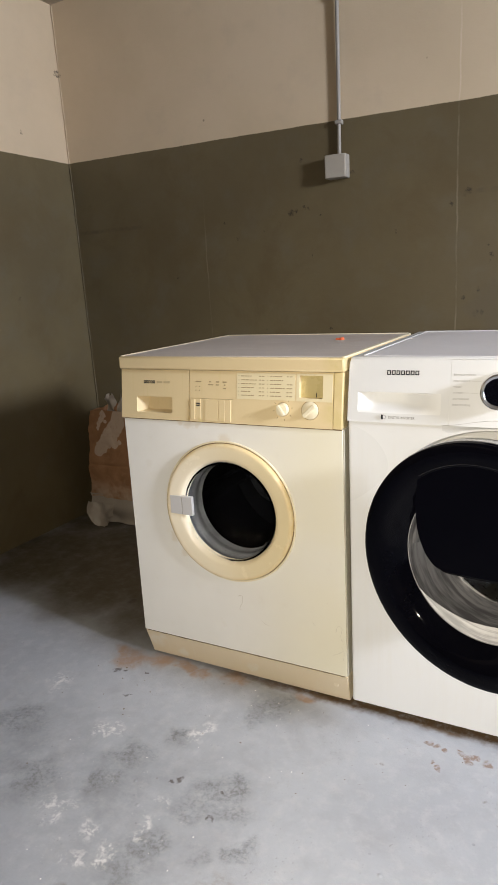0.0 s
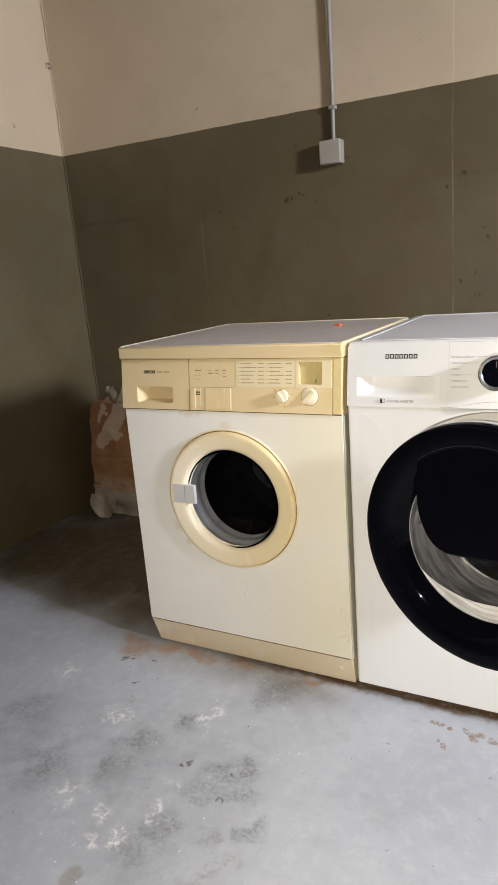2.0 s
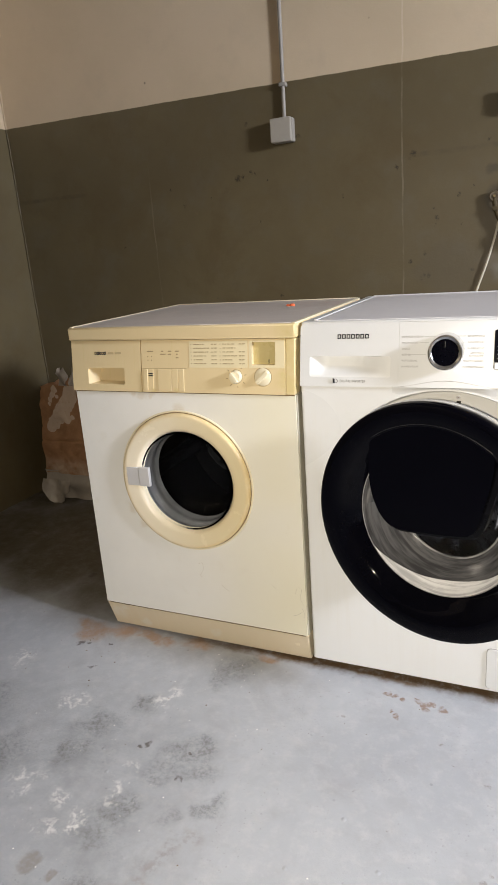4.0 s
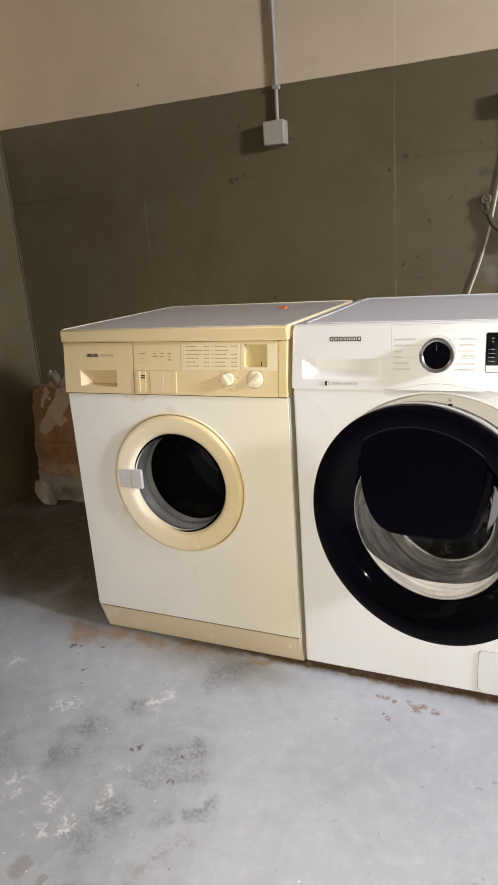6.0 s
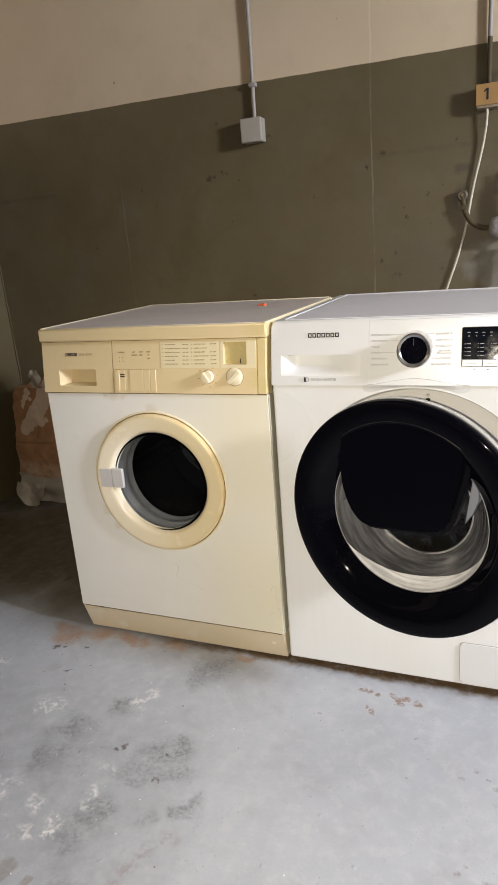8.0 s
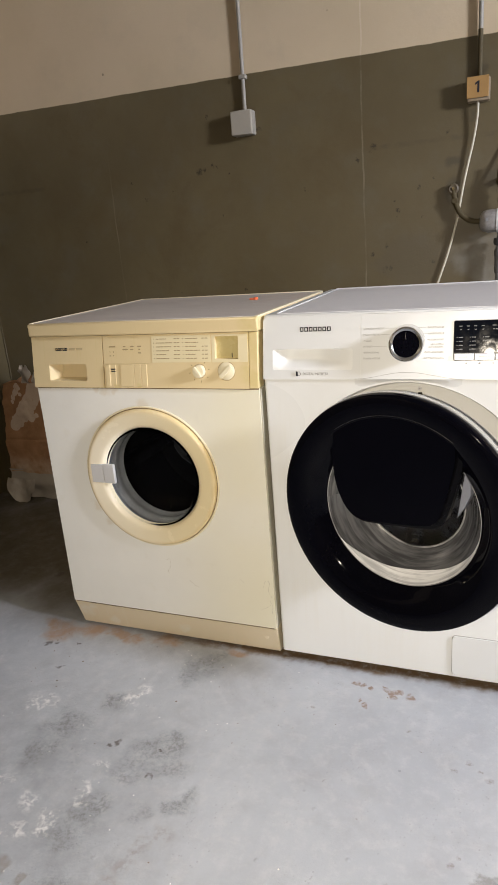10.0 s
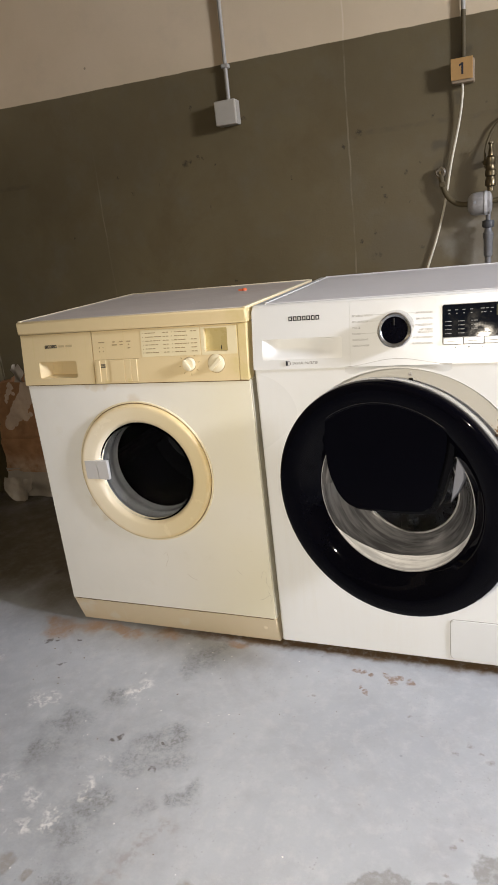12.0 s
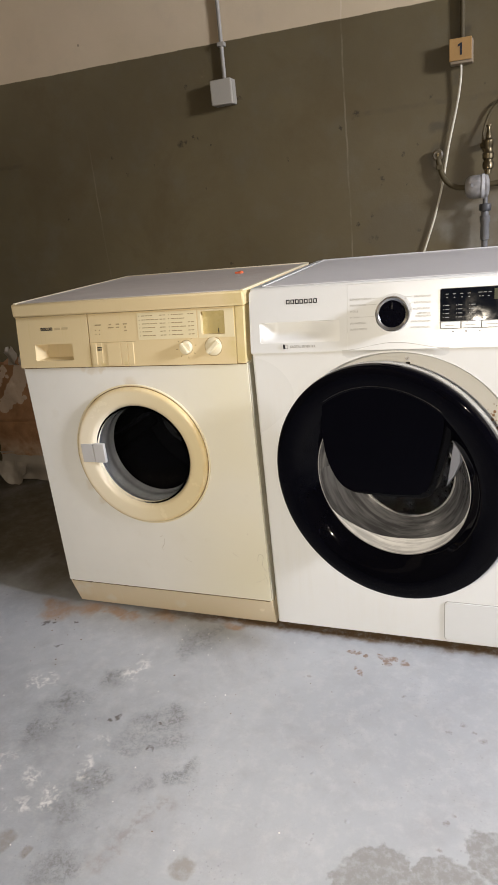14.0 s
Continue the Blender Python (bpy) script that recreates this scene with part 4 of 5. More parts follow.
    part("gasket", lathe([(0.1495, 0.004), (0.137, 0.012), (0.1335, 0.017), (0.1325, 0.021), (0.1335, 0.025), (0.1360, 0.028), (0.1370, 0.033), (0.1350, 0.038), (0.1305, 0.042), (0.1285, 0.047), (0.1280, 0.054), (0.1300, 0.060), (0.1290, 0.068), (0.125, 0.078), (0.14, 0.09), (0.16, 0.095)], 72, C), RUBBER, w, "grey rubber door gasket")
    part("drum", lathe([(0.16, 0.094), (0.215, 0.11), (0.215, 0.42), (0.0, 0.43)], 72, C), DRUM_SHADE, w, "dark drum")
    part("drum_hub", lathe([(0.088, 0.428), (0.090, 0.405), (0.094, 0.400), (0.098, 0.405), (0.100, 0.428)], 64, (C[0] - 0.055, 0, C[2] - 0.02)), DRUM_EDGE, w, "faint ring round the drum hub")
    for a in (20, 140, 260):
        t = radians(a)
        vane = rbox(-0.022, 0.022, 0.13, 0.40, 0.165, 0.214, 0.012)
        vane.transform(Matrix.Translation((C[0], 0, C[2])) @ Matrix.Rotation(t, 4, "Y"))
        part("drum_vane", vane, DRUM_SHADE, w)
    # pale specks standing for glints and droplets on the lower glass
    specks = bmesh.new()
    for k in range(38):
        a, r = radians(rnd.gauss(-98, 24)), min(0.112, max(0.07, rnd.gauss(0.101, 0.006)))
        lathe([(0, 0.0), (rnd.uniform(0.0004, 0.0011), 0.0003), (0, 0.0006)], 6, (C[0] + r * math.cos(a), 0.086 - 0.9 * (r - 0.099), C[2] + r * math.sin(a)), bm=specks)
    tagged(part("limescale_specks", specks, FILM, door), kind="stuff")
    latch = part("latch", rbox(0.1345, 0.1690, -0.0132, -0.004, 0.4525, 0.5015, 0.0012), LATCH_GREY, door, "light grey door latch")
    part("latch_grip", rbox(0.1697, 0.2005, -0.0138, -0.004, 0.4520, 0.5020, 0.0020), LATCH_GREY, door, "light grey latch grip")
    for x in (0.05, 0.55):
        for y in (0.06, 0.50):
            part("foot", lathe([(0, 0.0), (0.018, 0.0), (0.018, 0.008), (0.008, 0.010), (0.008, 0.02), (0, 0.02)], 16, (x, y, 0), "z"), RUBBER_DARK, w)
    return w


# ---- the newer washing machine ----
def new_washer():
    ox = 0.6095
    w = thing("washing_machine", (ox, 0, 0), "white front-loading washing machine with a large black door standing ajar", "washing machine", "washing machines")
    K, Z0 = 0.18, 0.717
    cx, cz = 0.3045, 0.455
    part("body", cabinet(0.0, 0.598, 0.004, 0.60, 0.028, 0.7165, 0.006, cx, cz, 0.256), NEW_FRONT, w, "white enamelled steel cabinet")
    part("inner_frame", rbox(0.02, 0.578, 0.05, 0.58, 0.010, 0.030), DARK_GAP, w)
    part("upper_frame", rbox(0.004, 0.594, 0.07, 0.60, 0.70, 0.836), NEW, w)
    part("door_recess", lathe([(0.2568, 0.003), (0.2562, 0.008), (0.2535, 0.022), (0.248, 0.031), (0.238, 0.035), (0.20, 0.040), (0.193, 0.048), (0.19, 0.075)], 96, (cx, 0, cz)), RECESS, w, "off-white moulded door recess")
    part("gasket", lathe([(0.191, 0.060), (0.186, 0.05), (0.178, 0.052), (0.172, 0.07), (0.168, 0.13), (0.185, 0.15)], 72, (cx, 0, cz)), RUBBER_NEW, w, "grey rubber gasket")
    part("drum", lathe([(0.183, 0.148), (0.24, 0.16), (0.24, 0.50), (0.0, 0.51)], 72, (cx, 0, cz)), STEEL, w, "steel drum")
    part("lock_screw", lathe([(0, 0.032), (0.003, 0.032), (0.0042, 0.034), (0.0042, 0.045)], 16, (cx + 0.024, 0, cz + 0.236)), LATCH_GREY, w, "small pale recess screw")
    part("screw_hole", lathe([(0, 0.0317), (0.0014, 0.0317), (0.0016, 0.033)], 12, (cx + 0.024, 0, cz + 0.236)), PVC, w)
    part("lock_slot", rbox(cx + 0.020, cx + 0.029, 0.026, 0.040, cz + 0.221, cz + 0.228, 0.002), DARK_GAP, w)
    # arched lip above the recess
    bm = bmesh.new()
    rows = []
    for k in range(49):
        u = k / 48
        f = math.sin(math.pi * u) ** 2
        g = min(1.0, 7 * f) ** 0.6
        x, h = 0.200 + 0.213 * u, 0.0135 * f
        face = 0.0036 - 0.0046 * g
        foot = max(0.690, cz + math.sqrt(max(0.0, 0.2578 ** 2 - (x - cx) ** 2)) + 0.0006)
        rows.append([bm.verts.new((x, y, z)) for y, z in ((0.0043, foot), (0.0041 - 0.0008 * g, 0.5 * foot + 0.5 * Z0), (0.0038 - 0.0030 * g, 0.2 * foot + 0.8 * Z0), (face, Z0 + 0.0008), (face + 0.5 * K * h, Z0 + 0.0008 + 0.5 * h),
                                                         (face + K * h, Z0 + h + 0.0008), (0.006 + K * h, Z0 + h + 0.0012))])
    for a, b in zip(rows, rows[1:]):
        for q in range(6):
            bm.faces.new((a[q], b[q], b[q + 1], a[q + 1]))
    part("arch_lip", bm, NEW, w)
    seam = [(0.200 + 0.213 * k / 32, 0.0000 - 0.0010 * math.sin(math.pi * k / 32) ** 2 + K * 0.0135 * math.sin(math.pi * k / 32) ** 2, Z0 + 0.0010 + 0.0135 * math.sin(math.pi * k / 32) ** 2) for k in range(33)]
    part("arch_seam", tube(seam, 0.0005, 6, 1), GROOVE, w)
    # control panel, leaning back
    drawer = part("detergent_drawer", shear(pierced(0.0, 0.2125, 0.7170, 0.848, rounded(0.022, 0.196, 0.737, 0.780, 0.004, 3), 0.0, 0.028, None, 0.011), K, Z0), NEW, w, "white drawer front with a scooped grip")
    def scoop(u, v):
        x, z = 0.0205 + 0.177 * u, 0.7355 + 0.046 * v
        d = (lambda q: q * q * (3 - 2 * q))(min(1.0, u / 0.20)) * (1.0 if u < 0.5 else 0.5 + 0.5 * math.cos(math.pi * (u - 0.5) / 0.5))
        e = min(1.0, (1 - v) / 0.10) * (1.0 if v > 0.45 else 0.5 - 0.5 * math.cos(math.pi * v / 0.45))
        return (x, 0.0012 + 0.024 * d * e, z)
    bm = bmesh.new()
    g = [[bm.verts.new(scoop(i / 36, j / 20)) for j in range(21)] for i in range(37)]
    for i in range(36):
        for j in range(20):
            bm.faces.new((g[i][j], g[i + 1][j], g[i + 1][j + 1], g[i][j + 1]))
    part("grip", shear(bm, K, Z0), GRIP_WHITE, drawer)
    maker_mark(0.083, 0.8205, 7, 0.0098, 0.0078, 0.0092, 0.0019, -0.0002, drawer, K, Z0)
    part("badge", prism([(0.0745, 0.7245), (0.0785, 0.7245), (0.0785, 0.7335), (0.0745, 0.7345)], -0.0006, 0.001), INK, drawer)
    part("badge_ring", lathe([(0.0036, 0.0), (0.0036, -0.0006), (0.0046, -0.0006), (0.0046, 0.0)], 24, (0.0805, 0.0018, 0.729)), INK_SOFT, drawer)
    part("drawer_print", letters("DIGITAL INVERTER", 0.0895, 0.0, 0.7262, 0.0052, 0.055, k=K, z0=Z0), INK_SOFT, drawer)
    panel = part("control_panel", shear(rbox(0.2129, 0.598, 0.0, 0.03, 0.7170, 0.848, 0.0005, 1), K, Z0), NEW, w, "white control panel leaning back")
    part("panel_joint", shear(rbox(0.2116, 0.2138, 0.0007, 0.026, 0.719, 0.846), K, Z0), NEW, panel)
    left = ("SCHNELLE WÄSCHE", "MISCHWÄSCHE", "WOLLE", "INTENSIV", "SPORTKLEIDUNG", "DUNKLE WÄSCHE")
    widths = (0.042, 0.032, 0.016, 0.019, 0.031, 0.034)
    for k, (s, wd) in enumerate(zip(left, widths)):
        part("programme_print", letters(s, 0.2185, -0.0001, 0.8165 - 0.0118 * k, 0.0036, wd, k=K, z0=Z0), INK_PRINT, panel)
    right = (("BAUMWOLLE", 0.031), ("BAUMWOLLE", 0.031), ("PFLEGELEICHT", 0.033), ("ABPUMPEN/", 0.026), ("SCHLEUDERN", 0.029), ("SPÜLEN+SCHLEUDERN", 0.038), ("TROMMELREINIGUNG", 0.040))
    for (s, wd), z in zip(right, (0.8165, 0.8047, 0.7929, 0.7838, 0.7790, 0.7690, 0.7575)):
        part("programme_print", letters(s, 0.377, -0.0001, z, 0.0034, wd, k=K, z0=Z0, right=True), INK_PRINT, panel)
    tagged(part("leader_lines", bars([(0.264, 0.286, 0.8185), (0.254, 0.272, 0.8065), (0.238, 0.266, 0.7832), (0.310, 0.342, 0.8185), (0.336, 0.344, 0.8062)], -0.0001, 0.0006, k=K, z0=Z0), LIGHT_INK, panel), kind="stuff")
    knob_at = (0.3065, 0.0, 0.7905)
    knob = part("programme_knob", shear(lathe([(0.0355, 0.001), (0.0350, -0.006), (0.0345, -0.020), (0.0338, -0.0265), (0.0325, -0.0290), (0.0305, -0.0298), (0.0265, -0.0285), (0.0250, -0.0265)], 64, knob_at), K, Z0), CHROME, w, "chrome-ringed rotary knob with a black face")
    part("knob_face", shear(lathe([(0.0252, -0.0262), (0.0248, -0.0272), (0.0, -0.0280)], 64, knob_at), K, Z0), BLACK_GLOSS, knob, "glossy black knob face")
    part("knob_mark", shear(rbox(0.3060, 0.3070, -0.0290, -0.0278, 0.8005, 0.8135), K, Z0), SEAM_GREY, knob)
    display = part("display", shear(prism(rounded(0.3955, 0.586, 0.7685, 0.8290, 0.003, 3), -0.0015, 0.002), K, Z0), BLACK_PANEL, w, "glossy black display with small white print")
    part("display_frame", shear(prism(rounded(0.3945, 0.587, 0.7535, 0.8300, 0.004, 3), -0.0008, 0.002), K, Z0), INK_SOFT, w)
    for k in range(5):
        x = 0.3965 + 0.0378 * k
        key = part("button", shear(rbox(x, x + 0.0366, -0.0035, 0.002, 0.7548, 0.7675, 0.0012), K, Z0), NEW, w, "white push button")
        part("button_print", bars([(x + 0.008, x + 0.029, 0.761)], -0.0036, 0.0016, k=K, z0=Z0), LIGHT_INK, key)
    rows = []
    for k in range(4):
        rows += [(0.405 + 0.0135 * k, 0.4105 + 0.0135 * k, 0.819), (0.4065 + 0.0135 * k, 0.4095 + 0.0135 * k, 0.8125)]
    rows += [(0.465, 0.472, 0.8195), (0.474, 0.480, 0.8195), (0.483, 0.4885, 0.8195), (0.466, 0.469, 0.8125), (0.471, 0.475, 0.8125), (0.482, 0.485, 0.8125)]
    for c, count in ((0.4005, 4), (0.4245, 4), (0.4485, 3)):
        for k in range(count):
            rows += [(c, c + 0.002, 0.798 - 0.0075 * k), (c + 0.004, c + 0.0115, 0.798 - 0.0075 * k)]
    rows += [(0.474, 0.476, 0.7755), (0.478, 0.484, 0.7755), (0.500, 0.502, 0.7755), (0.504, 0.511, 0.7755)]
    tagged(part("display_print", bars(rows, -0.0016, 0.0015, k=K, z0=Z0), PANEL_INK, display), kind="stuff")
    part("display_field", shear(rbox(0.4935, 0.575, -0.0020, -0.0012, 0.8055, 0.8255), K, Z0), LCD, display, "dull green display field")
    tagged(part("panel_symbols", bars([(0.418, 0.421, 0.7485), (0.442, 0.446, 0.7485), (0.467, 0.470, 0.7485)], -0.0001, 0.0026, k=K, z0=Z0), INK_SOFT, panel), kind="stuff")
    # lid
    lid = part("lid", rbox(0.0, 0.598, 0.0270, 0.635, 0.8365, 0.852, 0.005, 3), NEW, w, "white lid with raised rim")
    part("lid_top", rbox(0.028, 0.57, 0.040, 0.612, 0.8505, 0.8530, 0.001, 1), WHITE_TOP, lid, "pale grey-white top plate")
    for x in (0.0255, 0.5725):
        part("lid_rim", rbox(x - 0.003, x + 0.003, 0.050, 0.618, 0.8510, 0.8545, 0.0008), NEW, lid)
    part("lid_rim", rbox(0.0225, 0.5755, 0.612, 0.622, 0.8510, 0.8550, 0.0008), NEW, lid)
    # service flap
    outline = rounded(0.404, 0.575, 0.034, 0.135, 0.0085)
    part("flap_groove", prism(rounded(0.4026, 0.5764, 0.0326, 0.1364, 0.0095), 0.0033, 0.02), GROOVE, w)
    flap = part("service_flap", prism(outline, 0.0012, 0.012, 0.0014), NEW, w, "white service flap")
    # torn sticker residue in the recess
    rnd = random.Random(9)
    bm = bmesh.new()
    for k in range(60):
        a, r = radians(rnd.gauss(25, 4.5)), rnd.uniform(0.217, 0.242)
        s = rnd.choice((0.0005, 0.0008, 0.0012, 0.0012, 0.0030))
        lathe([(0, 0.0338), (s, 0.0342), (s * 1.1, 0.0385)], 7, (cx + r * math.cos(a), 0, cz + r * math.sin(a)), bm=bm)
    tagged(part("sticker_residue", bm, RESIDUE, w, "brown torn sticker residue"), kind="stuff")
    # door, hinged beside the older machine and standing ajar
    D = 0.2508
    door = part("door", lathe([(0.247, 0.012), (D, 0.006), (D + 0.0003, -0.002), (0.249, -0.008), (0.244, -0.0115), (0.232, -0.0125), (0.214, -0.0105), (0.196, -0.003), (0.184, 0.007), (0.175, 0.017), (0.1675, 0.0235), (0.166, 0.027), (0.176, 0.045), (0.235, 0.040)], 120, close=True), BLACK_GLOSS, w, "thick glossy black door ring")
    door.matrix_basis = Matrix.Translation((0.9025 - ox, -0.104, 0.4635)) @ Matrix.Rotation(radians(-16), 4, "Z")
    part("door_rim", lathe([(0.2485, 0.0075), (0.2503, 0.009), (0.2503, 0.024), (0.245, 0.034), (0.238, 0.036), (0.238, 0.030)], 120), CHROME, door, "silver outer rim")
    wall = [(0.1664, 0.0275), (0.160, 0.044), (0.152, 0.056), (0.140, 0.072), (0.128, 0.087), (0.1155, 0.098), (0.1115, 0.101)]

    def crescent(middle, half, reach, lift, power):
        """A strip along the bowl wall, widest at one angle and running out to points."""
        bm = bmesh.new()
        rows = []
        for k in range(121):
            t = radians(middle - half + 2 * half * k / 120)
            f = math.cos(math.pi * (k / 120 - 0.5)) ** power
            line = []
            for q in range(9):
                d = reach * f * q / 8 * 6
                a = min(5, int(d))
                (r0, y0), (r1, y1) = wall[a], wall[a + 1]
                r = r0 + (r1 - r0) * (d - a) - lift * (1.0 + 0.35 * math.sin(q * 2.2))
                line.append(bm.verts.new((r * math.cos(t), y0 + (y1 - y0) * (d - a) - lift * 0.5, r * math.sin(t))))
            rows.append(line)
        for a, b in zip(rows, rows[1:]):
            for q in range(8):
                bm.faces.new((a[q], a[q + 1], b[q + 1], b[q]))
        return bm

    # white crescent added to stand for the bright refraction in the lower glass
    part("bowl_lip", crescent(-78, 70, 0.40, 0.0014, 1.05), GLARE_WHITE, door, "pale streaky crescent standing for light caught in the door bowl")
    part("bowl_bead", lathe([(0.1662, 0.0262), (0.1650, 0.0260), (0.1644, 0.0270), (0.1650, 0.0282)], 96), BEAD_GREY, door)
    part("bowl_wall", lathe(wall, 96), BOWL_GREY, door, "grey bowl wall")
    part("bowl_edge", lathe([(0.1125, 0.0995), (0.1110, 0.0985), (0.1090, 0.0990), (0.1085, 0.102), (0.1110, 0.104)], 96, close=True), BEAD_GREY, door)
    bowl = lathe([(0.1088, 0.100), (0.103, 0.104), (0.098, 0.108), (0.088, 0.111), (0.07, 0.114), (0.05, 0.1155), (0.025, 0.1165), (0.0, 0.117), (0.0, 0.112), (0.025, 0.1115), (0.05, 0.1105), (0.07, 0.109), (0.085, 0.106), (0.096, 0.103), (0.1075, 0.097)], 96, close=True)
    for v in bowl.verts:
        # thick moulded glass, wavy towards its lower edge
        v.co.y += 0.0075 * noise.noise(v.co * 55) * min(1.0, max(0.0, 0.03 - v.co.z) / 0.05)
    part("door_bowl", bowl, GLASS_NEW, door, "clear wavy glass bowl")
    part("hatch_hinge", prism([(0.121, 0.010), (0.136, 0.035), (0.147, 0.062), (0.146, 0.082), (0.134, 0.102)], 0.020, 0.040, 0.002), HINGE_PALE, door, "pale hinge piece of the hatch")
    win = [(0.217 * math.sin(radians(a)), 0.217 * math.cos(radians(a))) for a in range(34, -35, -4)]
    win += [(-0.128, 0.150), (-0.131, 0.10), (-0.126, 0.05), (-0.110, 0.010), (-0.092, -0.012), (-0.072, -0.021), (-0.03, -0.018), (0.03, -0.013), (0.075, -0.006), (0.090, 0.002), (0.100, 0.025), (0.122, 0.113), (0.126, 0.150)]
    for _ in range(2):
        win = [p for (x0, z0), (x1, z1) in zip(win, win[1:] + win[:1]) for p in ((0.75 * x0 + 0.25 * x1, 0.75 * z0 + 0.25 * z1), (0.25 * x0 + 0.75 * x1, 0.25 * z0 + 0.75 * z1))]
    add = part("add_window", prism(win, -0.006, 0.016, 0.002), HATCH_BLACK, door, "black hatch window in the door")
    arc = [(0.2075 * math.sin(radians(a)), -0.0078, 0.2075 * math.cos(radians(a))) for a in range(-36, 37, 4)]
    part("hatch_seam", tube(arc, 0.0007, 6, 2), SEAM_GREY, add)
    sill = [(x * 1.05 + 0.004, z * 1.0 - 0.008 if z < 0.12 else z - 0.02) for x, z in win]
    part("window_frame", prism(sill, 0.004, 0.024, 0.003), BLACK_EDGE, add, "smoked frame of the hatch")
    part("hinge", rbox(-0.247, -0.225, 0.020, 0.075, -0.06, 0.06, 0.006), RECESS, door)
    for x in (0.05, 0.55):
        for y in (0.06, 0.55):
            part("foot", lathe([(0, 0.0), (0.02, 0.0), (0.02, 0.008), (0.009, 0.010), (0.009, 0.024), (0, 0.024)], 16, (x, y, 0), "z"), RUBBER_DARK, w)
    return w


old_washer()
new_washer()

# small orange clip lying on the old machine
clip = thing("plastic_clip", (0.452, 0.39, 0.8532), "small orange plastic clip lying on the lid", "clip")
bm = rbox(-0.009, 0.005, -0.004, 0.004, 0.0, 0.005, 0.0015)
lathe([(0, 0.0), (0.0065, 0.0), (0.007, 0.003), (0.0045, 0.0065), (0, 0.007)], 16, (0.008, 0.0, 0), "z", bm=bm)
part("clip_body", bm, ORANGE, clip)


# ---- on the back wall ----
box = thing("junction_box", (0.2235, Y1, 1.36), "pale grey surface-mounted junction box on the dado", "junction box")
part("base", rbox(-0.0385, 0.0385, -0.030, 0.003, 0.0, 0.078, 0.004), PVC, box)
part("cover", rbox(-0.0385, 0.0385, -0.046, -0.031, 0.0, 0.078, 0.004), PVC_LIGHT, box, "pale grey snap-on cover")

conduit = thing("conduit", (0.229, Y1, 1.43), "thin grey plastic conduit running down the wall", "conduit", "conduits")
part("pipe", tube([(0, -0.012, 0.0), (0.001, -0.012, 0.3), (-0.001, -0.012, 0.755)], 0.0068, 14, 4), PVC, conduit)
for z in (0.108, 0.50):
    part("pipe_clip", rbox(-0.0125, 0.0125, -0.022, 0.003, z, z + 0.014, 0.003), PVC, conduit)

sock = thing("socket_box", (0.998, Y1, 1.357), "ochre numbered socket box with a beige base", "socket box")
part("base", rbox(-0.032, 0.034, -0.036, 0.003, 0.006, 0.070, 0.004), plain("beige_box", (0.27, 0.205, 0.13), 0.55), sock)
part("plate", rbox(-0.0335, 0.030, -0.041, -0.037, 0.0145, 0.0735, 0.001), SIGN_YELLOW, sock, "ochre number plate")
part("number", prism([(0.0030, 0.0285), (0.0030, 0.0605), (-0.0015, 0.0605), (-0.0095, 0.0555), (-0.0095, 0.0500), (-0.0030, 0.0535), (-0.0030, 0.0285)], -0.0416, -0.0405), INK, sock, "black figure one")
conduit2 = thing("conduit", (1.0, Y1, 1.435), "conduit painted over in dado grey below", "conduit", "conduits")
part("pipe", tube([(0, -0.012, 0.125), (0.0, -0.012, 0.75)], 0.0068, 14, 4), PVC, conduit2)
part("painted_pipe", tube([(0, -0.012, 0.0), (0.0, -0.012, 0.126)], 0.0074, 14, 4), PIPE_OLIVE, conduit2)

cord = thing("power_cable", (0.997, Y1, 1.36), "white power cable hanging from the socket box", "cable")
part("cord", tube([(0.0, -0.022, 0.01), (0.0, -0.018, -0.03), (-0.010, -0.012, -0.10), (-0.035, -0.009, -0.215), (-0.057, -0.008, -0.34), (-0.083, -0.008, -0.44), (-0.114, -0.010, -0.535), (-0.165, -0.02, -0.70), (-0.20, -0.05, -0.86)], 0.0037, 10, 8), CABLE, cord)

pipes = thing("water_pipe", (0.928, Y1, 1.118), "painted water pipe bent along the wall with a clamp", "pipe")
part("pipe", tube([(0.0, -0.004, 0.0), (0.001, -0.014, -0.004), (0.006, -0.018, -0.035), (0.022, -0.020, -0.075), (0.052, -0.022, -0.100), (0.09, -0.026, -0.106), (0.20, -0.026, -0.102), (0.45, -0.024, -0.095), (0.70, -0.02, -0.09)], 0.0085, 14, 6), PIPE_OLIVE, pipes)
part("clamp", lathe([(0.0, -0.022), (0.009, -0.022), (0.0125, -0.0235), (0.0165, -0.021), (0.0175, -0.012), (0.0150, -0.006), (0.0150, 0.003)], 24, (0, 0, 0)), CLAMP, pipes, "greyish round pipe clamp")
part("clamp_screw", lathe([(0, -0.0255), (0.0042, -0.0255), (0.0055, -0.0230), (0.0055, -0.020)], 12, (0, 0, 0)), BRASS_CHROME, pipes)
part("pipe_clip", rbox(-0.004, 0.016, -0.029, 0.003, -0.045, -0.03, 0.003), PIPE_OLIVE, pipes)

